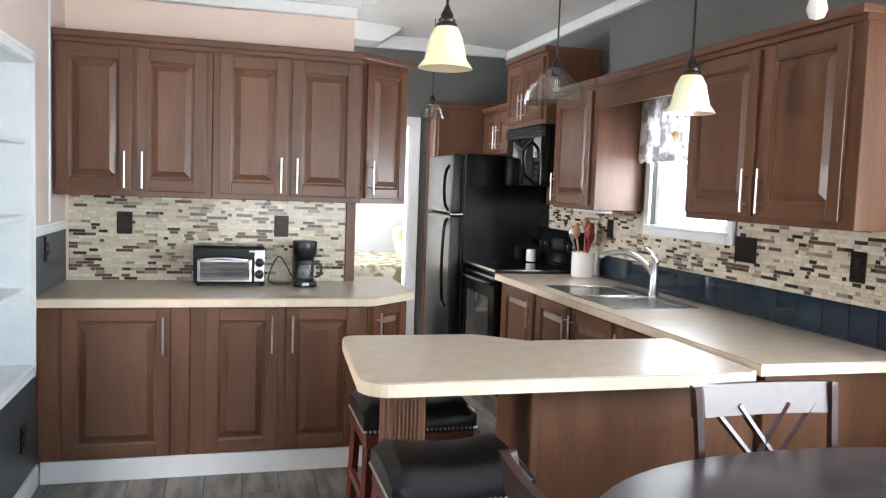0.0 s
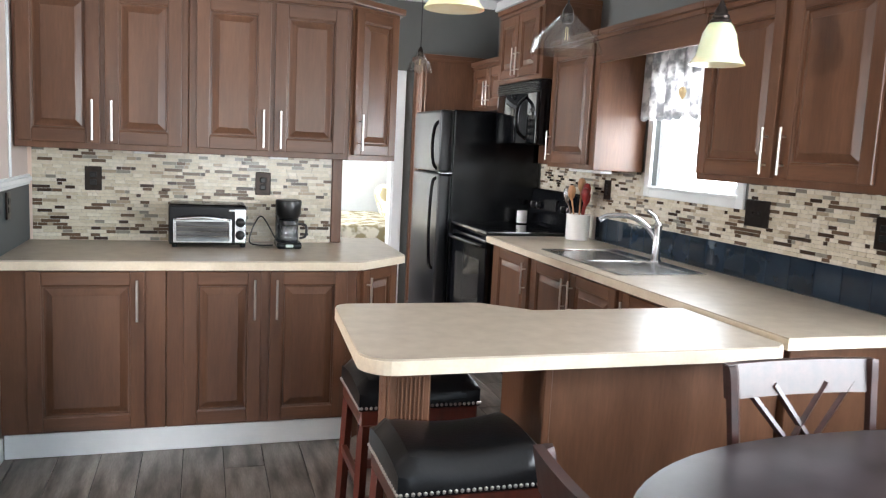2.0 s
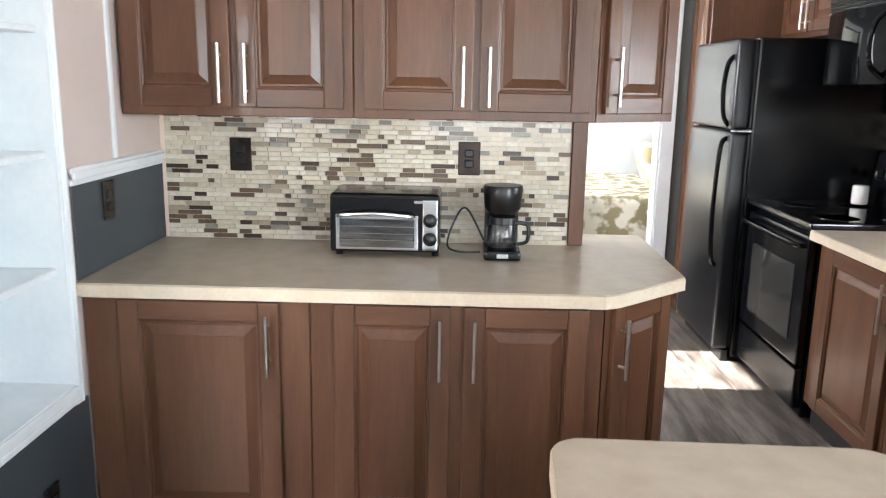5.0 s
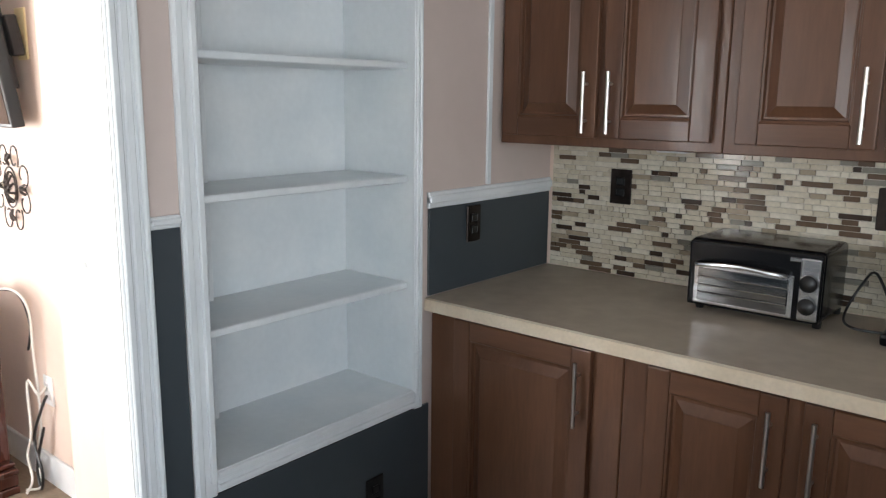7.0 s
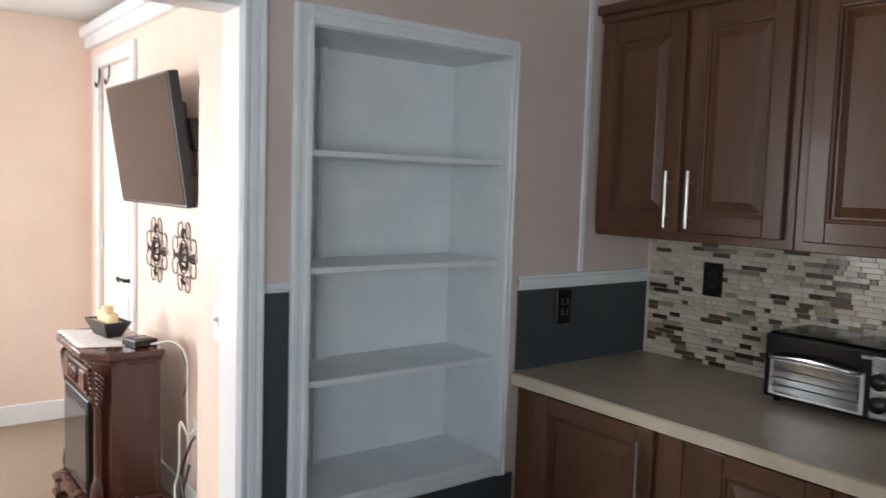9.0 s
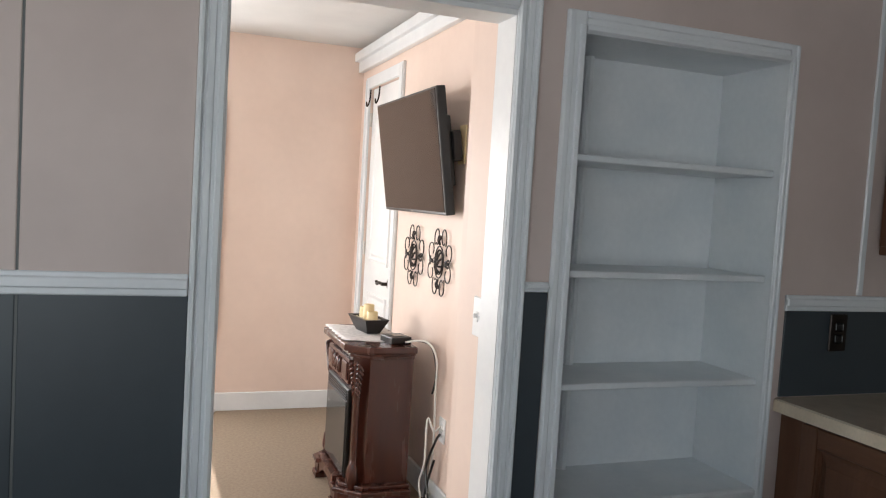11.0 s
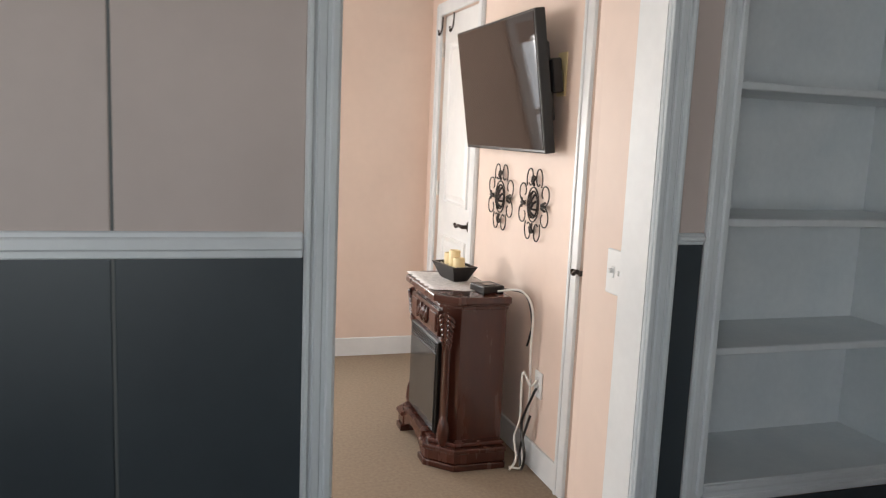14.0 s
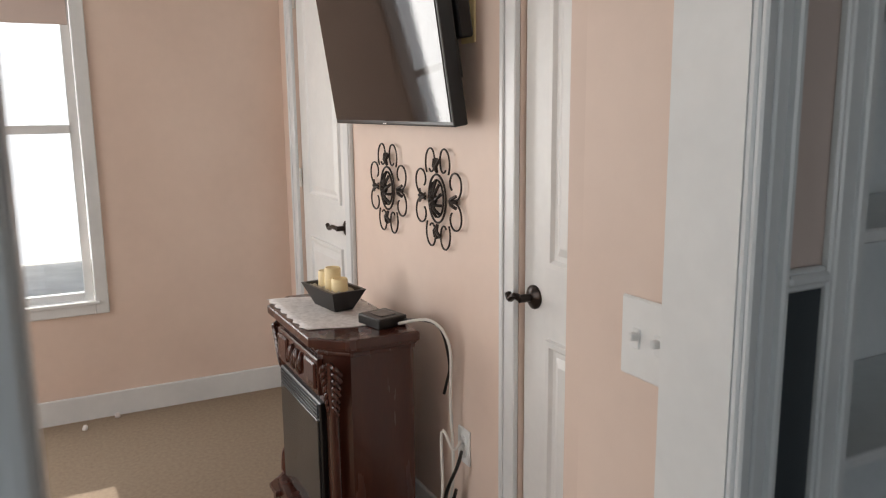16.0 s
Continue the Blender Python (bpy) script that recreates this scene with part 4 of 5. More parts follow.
# outlets on the backsplashes and walls
def outlet(name, m, w, h, kind, material, label, cat="outlet"):
    o = thing(name, label, cat, m)
    part("plate", box((-w / 2, -0.008, -h / 2), (w / 2, 0, h / 2), 0.003), material, o)
    if kind == "socket":
        for z in (-0.02, 0.02):
            part("socket", box((-0.017, -0.011, z - 0.014), (0.017, -0.007, z + 0.014), 0.004), M["white"] if material == M["white"] else M["plastic"], o)
    else:
        n = 2 if w > 0.09 else 1
        for i in range(n):
            x = (i - (n - 1) / 2) * 0.046
            s = box((x - 0.008, -0.011, -0.016), (x + 0.008, -0.007, 0.016), 0.002)
            add_box(s, (x - 0.005, -0.022, -0.002), (x + 0.005, -0.008, 0.01), 0.002)
            part("toggle", s, material, o)
    return o


for x in (-0.41, 0.455):
    outlet("wall_outlet", pose(x, YB - 0.010, 1.236), 0.082, 0.125, "socket", M["bronze"], "dark bronze double outlet on the mosaic backsplash")
outlet("wall_outlet", pose(XL + 0.008, 4.41, 1.125, 0, 0, 90), 0.075, 0.125, "socket", M["bronze"], "dark outlet on the slate wall above the counter")
outlet("wall_outlet", pose(XL + 0.008, 3.93, 0.32, 0, 0, 90), 0.075, 0.12, "socket", M["plastic"], "black outlet low on the slate wall")
outlet("wall_switch", pose(XR - 0.010, 3.59, 1.24, 0, 0, -90), 0.17, 0.13, "switch", M["bronze"], "dark triple switch plate beside the window", "switch")
outlet("wall_outlet", pose(XR - 0.010, 2.85, 1.23, 0, 0, -90), 0.085, 0.13, "socket", M["bronze"], "dark bronze outlet on the mosaic backsplash")
outlet("wall_outlet", pose(XR - 0.010, 5.06, 1.26, 0, 0, -90), 0.085, 0.13, "socket", M["bronze"], "dark outlet near the stove")
outlet("light_switch", pose(-0.893, 3.19, 1.139), 0.118, 0.122, "switch", M["white"], "white double light switch inside the doorway", "switch")
outlet("wall_outlet", pose(-2.14, 3.57, 0.40), 0.075, 0.12, "socket", M["white"], "white outlet behind the fireplace")
for x in (-0.15, 0.52):
    solid("under_cabinet_light", box((x - 0.05, 4.70, 1.378), (x + 0.05, 4.76, 1.392), 0.004), M["white"], "small white puck light under the cabinet", "light")
solid("under_cabinet_light", box((2.44, 4.72, 1.372), (2.52, 5.15, 1.392), 0.004), M["white"], "white light strip under the wall cabinet", "light")
# ---- built-in bookshelf ----
bk = thing("bookshelf", "white built-in bookshelf with empty shelves", "bookshelf")
for nm, lo, hi in (("back", (-1.045, 3.355, 0.585), (-1.02, 4.130, 2.005)), ("side", (-1.02, 3.355, 0.585), (-0.716, 3.372, 2.005)), ("side", (-1.02, 4.112, 0.585), (-0.716, 4.130, 2.005)),
                   ("bottom", (-1.02, 3.372, 0.585), (-0.716, 4.112, 0.612)), ("top", (-1.02, 3.372, 1.985), (-0.716, 4.112, 2.005))):
    part(nm, box(lo, hi), M["shelf"], bk)
for z in (0.968, 1.305, 1.646):
    part("shelf", box((-1.018, 3.374, z - 0.02), (-0.735, 4.110, z), 0.003), M["shelf"], bk)
fb = bmesh.new()
for k0, k1, d in ((0, 1, 0.014), (0.05, 0.35, 0.022), (0.62, 0.95, 0.020)):
    w = 0.06
    add_box(fb, (XL, 3.372 - w * k1, 0.545 + 0.06 - 0.06 * k1), (XL + d, 3.372 - w * k0, 2.045 - 0.06 + 0.06 * k1), 0.003)
    add_box(fb, (XL, 4.112 + 0.034 * k0, 0.545 + 0.06 - 0.06 * k1), (XL + d, 4.112 + 0.034 * k1, 2.045 - 0.06 + 0.06 * k1), 0.003)
    add_box(fb, (XL, 3.373, 1.986 + 0.06 * k0), (XL + d, 4.111, 1.986 + 0.06 * k1), 0.003)
    add_box(fb, (XL, 3.373, 0.612 - 0.06 * k1), (XL + d, 4.111, 0.612 - 0.06 * k0), 0.003)
part("face_frame", fb, M["trim"], bk)

# ---- bedroom things ----
tv = thing("television", "wall-mounted flat television tilted downwards", "television", pose(-2.51, 3.45, 1.71, 8.5, 0, 0))
part("cabinet", box((-0.485, -0.016, -0.29), (0.485, 0.03, 0.29), 0.006, 2), M["plastic"], tv)
part("screen", box((-0.472, -0.019, -0.275), (0.472, -0.015, 0.28), 0.001), M["screen"], tv, "dark glossy screen")
part("logo", box((-0.015, -0.020, -0.285), (0.015, -0.016, -0.281)), M["steel"], tv)
mt = bmesh.new()
add_box(mt, (0.34, 0.03, -0.16), (0.44, 0.06, 0.16), 0.004)
add_box(mt, (0.36, 0.05, -0.05), (0.47, 0.095, 0.09), 0.006)
part("wall_bracket", mt, M["plastic"], tv, "black swivel wall bracket")
solid("cable_plate", box((-2.14, 3.562, 1.66), (-2.06, 3.569, 1.84), 0.003), M["candle"], "pale wall plate behind the television", "wall plate")


def ornament(at):
    o = thing("wall_ornament", "wrought iron scrollwork wall ornament", "wall decoration", pose(*at), "pair of wall ornaments")

    def scroll(cx, cz, rx, rz, a0, turns, k):
        pts = []
        for i in range(26):
            u = i / 25
            a = radians(a0) + k * 6.2832 * turns * u
            g = 1 - 0.55 * max(0.0, u - 0.45) / 0.55
            pts.append((cx + rx * g * math.cos(a), -0.012, cz + rz * g * math.sin(a)))
        part("scroll", tube(pts, 0.0032, 6), M["iron"], o, smooth=True)

    for sx in (-1, 1):
        for sz in (-1, 1):
            way = sx * sz
            scroll(sx * 0.048, sz * 0.112, 0.036, 0.048, -90 * sz + sx * sz * 50, 0.95, way)
            scroll(sx * 0.113, sz * 0.05, 0.046, 0.046, (-90 * sz) - sx * sz * 30, 0.95, way)
    n = 28
    for r, rz in ((0.060, 0.078), (0.044, 0.060)):
        part("ring", tube([(r * math.cos(6.2832 * i / n), -0.014, rz * math.sin(6.2832 * i / n)) for i in range(n + 1)], 0.0036, 6), M["iron"], o, smooth=True)
    for i in range(10):
        a = 6.2832 * i / 10
        part("petal", tube(smooth_line([(0, -0.016, 0), (0.02 * math.cos(a), -0.03, 0.03 * math.sin(a)), (0.04 * math.cos(a + 0.3), -0.018, 0.06 * math.sin(a + 0.3))], 4), 0.0055, 6), M["iron"], o, smooth=True)
    for a in (0, 90, 180, 270):
        l = bmesh.new()
        rad = 0.088 if a % 180 == 0 else 0.085
        for da in (-25, 0, 25):
            u = radians(a + da)
            s = Vector((math.cos(radians(a)) * rad, -0.014, math.sin(radians(a)) * rad))
            add_tube(l, [s, s + Vector((math.cos(u) * 0.022, -0.008, math.sin(u) * 0.022)), s + Vector((math.cos(u) * 0.045, 0, math.sin(u) * 0.045))], 0.0055, 6)
        part("leaf", l, M["iron"], o, smooth=True)
    return o


ornament((-2.69, 3.568, 1.189))
ornament((-2.29, 3.568, 1.189))

# electric fireplace cabinet
fp = thing("electric_fireplace", "mahogany electric fireplace cabinet with carved corners", "fireplace", pose(-2.84, 3.13, 0.004))


def fpo(e, ch=0.085, d=0.31, w=0.62):
    return [(-e, d), (-e, ch - e * 0.4), (ch - e * 0.4, -e), (w - ch + e * 0.4, -e), (w + e, ch - e * 0.4), (w + e, d)]


part("carcass", prism(fpo(-0.03), 0.09, 0.72, 0.003), M["mahogany"], fp)
for z0, z1, e in ((0.72, 0.738, -0.012), (0.738, 0.752, 0.0), (0.752, 0.785, 0.022)):
    part("top_moulding", prism(fpo(e), z0, z1, 0.006), M["mahogany"], fp)
# arched plinth with bracket feet
for z0, z1, e in ((0.0, 0.03, 0.044), (0.03, 0.08, 0.034), (0.08, 0.102, 0.046), (0.102, 0.12, 0.016)):
    pl = prism([(0.62 - 0.15, 0.0 - e), (0.62 - 0.085 + e * 0.4, -e), (0.62 + e, 0.085 - e * 0.4), (0.62 + e, 0.31), (0.62 - 0.15, 0.31)], z0, z1, 0.005)
    part("plinth", pl, M["mahogany"], fp)
    pl = prism([(0.15, 0.31), (-e, 0.31), (-e, 0.085 - e * 0.4), (0.085 - e * 0.4, -e), (0.15, -e)], z0, z1, 0.005)
    part("plinth", pl, M["mahogany"], fp)
ap = bmesh.new()
line = [(0.15, 0.125), (0.47, 0.125)] + [(0.47 - 0.32 * i / 16, 0.03 + 0.055 * math.sin(math.pi * i / 16)) for i in range(17)]
fa = [ap.verts.new((x, -0.03, z)) for x, z in line]
fb_ = [ap.verts.new((x, 0.03, z)) for x, z in line]
ap.faces.new(fa)
ap.faces.new(fb_)
for i in range(len(line)):
    j = (i + 1) % len(line)
    ap.faces.new((fa[i], fa[j], fb_[j], fb_[i]))
bmesh.ops.recalc_face_normals(ap, faces=ap.faces[:])
part("apron", ap, M["mahogany"], fp, "arched front apron")
fire = part("firebox", box((0.09, 0.012, 0.13), (0.53, 0.034, 0.56), 0.004), M["plastic"], fp, "black firebox surround")
part("glass", box((0.105, 0.006, 0.14), (0.515, 0.013, 0.50), 0.001), M["firebox"], fire, "smoky firebox glass")
for i in range(4):
    part("vent_slat", box((0.105, 0.006, 0.508 + i * 0.012), (0.515, 0.013, 0.515 + i * 0.012), 0.001), M["black"], fire)
dr = part("frieze", box((0.09, 0.008, 0.585), (0.53, 0.03, 0.705), 0.004), M["mahogany"], fp)
for x0, x1 in ((0.105, 0.21), (0.41, 0.515)):
    part("frieze_panel", box((x0, 0.0, 0.602), (x1, 0.012, 0.688), 0.006), M["mahogany"], dr)
cv = bmesh.new()
for i in range(7):
    s = lathe([(0.004, -0.028), (0.013, -0.01), (0.012, 0.012), (0.003, 0.034)], 10, (0.25 + 0.02 * i, 0.004, 0.645 + 0.012 * math.sin(i * 2.2)))
    merge(cv, s)
part("carving", cv, M["mahogany"], dr, "carved leaf ornament", smooth=True)
for cx, cy, ang in ((0.578, 0.042, 45), (0.042, 0.042, -45)):
    ux, uy = math.cos(radians(ang)), math.sin(radians(ang))
    ox, oy = uy, -ux
    stem = tube([(cx + ox * 0.02, cy + oy * 0.02, 0.71), (cx + ox * 0.024, cy + oy * 0.024, 0.63), (cx + ox * 0.008, cy + oy * 0.008, 0.545)], 0.010, 8)
    corbel = part("corbel", stem, M["mahogany"], fp, "carved acanthus corbel", smooth=True)
    for i in range(7):
        z = 0.70 - i * 0.022
        w = 0.034 - i * 0.003
        bulge = 0.020 - i * 0.0015
        for sx in (-1, 1):
            leaf = smooth_line([(cx + ox * bulge, cy + oy * bulge, z), (cx + ox * (bulge + 0.008) + sx * ux * w * 0.6, cy + oy * (bulge + 0.008) + sx * uy * w * 0.6, z - 0.004), (cx + ox * bulge * 0.6 + sx * ux * w, cy + oy * bulge * 0.6 + sx * uy * w, z - 0.030)], 4)
            part("leaf", tube(leaf, 0.0085 - i * 0.0004, 6), M["mahogany"], corbel, smooth=True)
    part("pilaster", lathe([(0.024, 0.10), (0.028, 0.12), (0.022, 0.16), (0.017, 0.2), (0.017, 0.54), (0.022, 0.57)], 16, (cx, cy, 0)), M["mahogany"], fp, smooth=True)
    part("foot_scroll", lathe([(0.02, 0.10), (0.032, 0.14), (0.026, 0.2), (0.01, 0.24)], 14, (cx + 0.004, cy - 0.004, 0)), M["mahogany"], fp, "carved foot scroll", smooth=True)

lc = bmesh.new()
N = 20
gr = {}
for i in range(N + 1):
    for j in range(11):
        u, v = i / N, j / 10
        x, y = -2.80 + 0.46 * u, 3.125 + 0.30 * v
        edge = 0.008 * math.sin(u * 40) * (1 if j in (0, 10) else 0)
        drop = -0.022 if j == 0 else 0
        gr[i, j] = lc.verts.new((x + 0.06 * (v - 0.5), y + edge, 0.7925 + 0.0015 * math.sin(7 * u + 9 * v) + drop * 0))
for i in range(N):
    for j in range(10):
        lc.faces.new((gr[i, j], gr[i + 1, j], gr[i + 1, j + 1], gr[i, j + 1]))
lm = solid("lace_runner", lc, M["lace"], "white lace runner on the fireplace top", "runner", smooth=True)
sl = lm.modifiers.new("thick", "SOLIDIFY")
sl.thickness = 0.002
bw_ = thing("candle_tray", "black wooden tray holding pebbles and cream candles", "candle tray", pose(-2.60, 3.30, 0.7955, 0, 0, 8))
tb = bmesh.new()
lo4 = [tb.verts.new(p) for p in ((-0.075, -0.035, 0), (0.075, -0.035, 0), (0.075, 0.035, 0), (-0.075, 0.035, 0))]
hi4 = [tb.verts.new(p) for p in ((-0.12, -0.065, 0.075), (0.12, -0.065, 0.075), (0.12, 0.065, 0.075), (-0.12, 0.065, 0.075))]
in4 = [tb.verts.new(p) for p in ((-0.11, -0.055, 0.075), (0.11, -0.055, 0.075), (0.11, 0.055, 0.075), (-0.11, 0.055, 0.075))]
bt4 = [tb.verts.new(p) for p in ((-0.10, -0.05, 0.055), (0.10, -0.05, 0.055), (0.10, 0.05, 0.055), (-0.10, 0.05, 0.055))]
tb.faces.new(lo4)
tb.faces.new(bt4)
for a, b in ((lo4, hi4), (hi4, in4), (in4, bt4)):
    for i in range(4):
        tb.faces.new((a[i], a[(i + 1) % 4], b[(i + 1) % 4], b[i]))
bmesh.ops.recalc_face_normals(tb, faces=tb.faces[:])
part("tray", tb, M["plastic"], bw_)
for x, r, h in ((-0.055, 0.026, 0.115), (0.0, 0.028, 0.135), (0.05, 0.028, 0.105)):
    part("candle", lathe([(r, 0.055), (r, h), (r * 0.9, h + 0.005), (r * 0.3, h - 0.003), (0.0, h - 0.003)], 18, (x, 0, 0)), M["candle"], bw_, "cream pillar candle", smooth=True)
random.seed(5)
pe = bmesh.new()
for i in range(36):
    t = bmesh.new()
    bmesh.ops.create_icosphere(t, subdivisions=1, radius=0.011)
    bmesh.ops.translate(t, verts=t.verts[:], vec=(random.uniform(-0.095, 0.095), random.uniform(-0.045, 0.045), 0.06))
    merge(pe, t)
part("pebbles", pe, M["grout"], bw_, "pale pebbles")
mb = thing("media_box", "small black media box on the fireplace top", "media box", pose(-2.33, 3.37, 0.789, 0, 0, 12))
part("case", box((-0.06, -0.055, 0), (0.06, 0.055, 0.034), 0.006, 2), M["plastic"], mb)
part("vent", box((-0.035, -0.03, 0.034), (0.035, 0.03, 0.036), 0.001), M["black"], mb)
def cord(name, pts, r, m, label):
    solid(name, tube(smooth_line(pts), r), m, label, "cable", smooth=True)
cord("white_cable", [(-2.27, 3.40, 0.80), (-2.20, 3.48, 0.815), (-2.15, 3.52, 0.74), (-2.165, 3.53, 0.55), (-2.15, 3.53, 0.30), (-2.18, 3.52, 0.12), (-2.12, 3.50, 0.03), (-2.17, 3.46, 0.012)], 0.005, M["cordw"], "white cable hanging behind the fireplace")
cord("black_cable", [(-2.27, 3.42, 0.81), (-2.19, 3.50, 0.80), (-2.17, 3.53, 0.68), (-2.20, 3.535, 0.60), (-2.21, 3.53, 0.56)], 0.005, M["plastic"], "black cable hanging behind the fireplace")
cord("black_cable", [(-2.14, 3.555, 0.38), (-2.10, 3.52, 0.36), (-2.15, 3.5, 0.22), (-2.08, 3.49, 0.10), (-2.13, 3.50, 0.014), (-2.17, 3.51, 0.10), (-2.13, 3.53, 0.26)], 0.006, M["plastic"], "black power cable on the carpet")
cord("white_cable", [(-2.14, 3.555, 0.42), (-2.13, 3.52, 0.40), (-2.17, 3.50, 0.45), (-2.15, 3.49, 0.25), (-2.18, 3.48, 0.15), (-2.10, 3.46, 0.08), (-2.14, 3.45, 0.012)], 0.005, M["cordw"], "tangled white power cable")
for x, y in ((-3.91, 2.51), (-4.00, 2.66)):
    t = bmesh.new()
    bmesh.ops.create_icosphere(t, subdivisions=2, radius=0.016)
    for v in t.verts:
        v.co = v.co * (0.8 + 0.4 * noise.noise(v.co * 60)) + Vector((x, y, 0.016))
    solid("paper_scrap", t, M["lace"], "crumpled white scrap on the carpet", "scrap", smooth=True)

# ---- stools, chairs and table ----
def stool(at):
    s = thing("bar_stool", "cherry wood bar stool with black leather nailhead seat", "stool", pose(*at), "bar stools")
    c = bmesh.new()
    n = 12
    bmesh.ops.create_grid(c, x_segments=n, y_segments=n, size=0.5)
    for v in c.verts:
        u, w = v.co.x * 2, v.co.y * 2
        saddle = 0.028 * u * u
        edge = max(abs(u), abs(w)) ** 10
        v.co = Vector((v.co.x * 0.44, v.co.y * 0.36, 0.615 + saddle + 0.018 * (1 - w * w) - 0.05 * edge))
    geo = bmesh.ops.extrude_face_region(c, geom=c.faces[:])
    for v in geo["geom"]:
        if isinstance(v, bmesh.types.BMVert):
            v.co.z = 0.535
    bmesh.ops.recalc_face_normals(c, faces=c.faces[:])
    part("seat", c, M["leather"], s, "black leather cushion", smooth=True)
    part("seat_frame", box((-0.215, -0.175, 0.48), (0.215, 0.175, 0.535), 0.006), M["stoolwood"], s)
    nl = bmesh.new()
    for i in range(26):
        for sy in (-1, 1):
            t = bmesh.new()
            bmesh.ops.create_icosphere(t, subdivisions=1, radius=0.0062)
            bmesh.ops.translate(t, verts=t.verts[:], vec=(-0.212 + 0.424 * i / 25, sy * 0.182, 0.545))
            merge(nl, t)
    for i in range(20):
        for sx in (-1, 1):
            t = bmesh.new()
            bmesh.ops.create_icosphere(t, subdivisions=1, radius=0.0062)
            bmesh.ops.translate(t, verts=t.verts[:], vec=(sx * 0.221, -0.178 + 0.356 * i / 19, 0.545))
            merge(nl, t)
    part("nailhead_trim", nl, M["nickel"], s, "row of silver nailheads")
    for sx in (-1, 1):
        for sy in (-1, 1):
            part("leg", tube([(sx * 0.195, sy * 0.15, 0.50), (sx * 0.215, sy * 0.17, 0.0)], 0.021, 4), M["stoolwood"], s)
    for sy in (-1, 1):
        part("stretcher", box((-0.20, sy * 0.162 - 0.01, 0.20), (0.20, sy * 0.162 + 0.01, 0.235), 0.003), M["stoolwood"], s)
    for sx in (-1, 1):
        part("stretcher", box((sx * 0.207 - 0.01, -0.155, 0.27), (sx * 0.207 + 0.01, 0.155, 0.305), 0.003), M["stoolwood"], s)
    return s


s1 = stool((0.845, 2.50, 0))
s1.scale = (1, 1, 1.06)
copy_thing(s1, pose(0.875, 3.18, 0))


def chair(at, rz):
    c = thing("dining_chair", "espresso dining chair with a crossed-slat back", "chair", pose(*at, 0, 0, rz), "dining chairs")
    part("seat", box((-0.23, -0.22, 0.43), (0.23, 0.22, 0.475), 0.014, 2), M["leather"], c)
    for sx in (-1, 1):
        part("leg", tube([(sx * 0.2, -0.19, 0.43), (sx * 0.2, -0.19, 0)], 0.02, 4), M["espresso"], c)
        part("back_post", tube(smooth_line([(sx * 0.225, 0.20, 0), (sx * 0.228, 0.205, 0.45), (sx * 0.24, 0.25, 0.86), (sx * 0.245, 0.262, 0.929)]), 0.018, 6), M["espresso"], c)
        part("apron", box((sx * 0.2 - 0.01, -0.18, 0.37), (sx * 0.2 + 0.01, 0.19, 0.43), 0.003), M["espresso"], c)
    us = [-1 + i / 6 for i in range(13)]
    tr = prism([(u * 0.255, 0.252 + 0.02 * (1 - u * u)) for u in us] + [(u * 0.255, 0.274 + 0.02 * (1 - u * u)) for u in reversed(us)], 0.836, 0.93)
    for v in tr.verts:
        v.co.y += (v.co.z - 0.883) * 0.2
    part("top_rail", tr, M["espresso"], c)
    part("lower_rail", box((-0.23, 0.205, 0.56), (0.23, 0.228, 0.60), 0.004), M["espresso"], c)
    for xa, xb in ((-0.185, -0.06), (-0.09, 0.02), (0.09, -0.02), (0.185, 0.06)):
        part("slat", tube([(xa, 0.268, 0.865), (xb, 0.248, 0.72), (xb * 1.6, 0.222, 0.60)], 0.0105, 4), M["espresso"], c)
    return c


chair((1.765, 1.94, 0), 0)
chair((1.02, 1.50, 0), 90)
tbx = []
for i in range(64):
    a = 6.28318 * i / 64
    ca, sa = math.cos(a), math.sin(a)
    tbx.append((0.91 * math.copysign(abs(ca) ** 0.85, ca), 0.72 * math.copysign(abs(sa) ** 0.85, sa)))
dt = thing("dining_table", "dark oval dining table with a worn glossy top", "table", pose(1.79, 1.40, 0))
part("tabletop", prism(tbx, 0.722, 0.75), M["table"], dt)
part("apron", prism([(x * 0.86, y * 0.86) for x, y in tbx], 0.64, 0.717), M["espresso"], dt)
part("pedestal", lathe([(0.30, 0.0), (0.30, 0.04), (0.12, 0.09), (0.08, 0.2), (0.11, 0.42), (0.07, 0.55), (0.16, 0.639)], 24), M["espresso"], dt, smooth=True)

# ---- pendants ----
def ceil_z(x):
    return 3.02 - 0.22 * (x + 0.84) / 3.64


def pendant(x, y, z):
    p = thing("pendant_lamp", "cream bell-shaped glass pendant on a dark rod", "pendant lamp", pose(x, y, z), "peninsula pendants")
    k = 0.094
    part("shade", lathe([(k, 0), (k * 0.97, 0.006), (k * 0.78, 0.03), (k * 0.68, 0.07), (k * 0.6, 0.105), (k * 0.44, 0.135), (k * 0.3, 0.146), (k * 0.27, 0.146), (k * 0.4, 0.13), (k * 0.56, 0.1), (k * 0.64, 0.07), (k * 0.74, 0.03), (k * 0.93, 0.0)], 36), M["shade"], p, "cream alabaster glass shade", smooth=True)
    part("cap", lathe([(0.036, 0.14), (0.036, 0.15), (0.028, 0.156), (0.03, 0.164), (0.022, 0.172), (0.022, 0.182), (0.012, 0.2), (0.006, 0.215)], 20), M["bronze"], p, smooth=True)
    h = ceil_z(x) - z
    part("rod", tube([(0, 0, 0.21), (0, 0, h - 0.02)], 0.005), M["bronze"], p)
    part("canopy", lathe([(0.03, h - 0.03), (0.055, h - 0.01), (0.058, h + 0.004)], 20), M["bronze"], p, smooth=True)


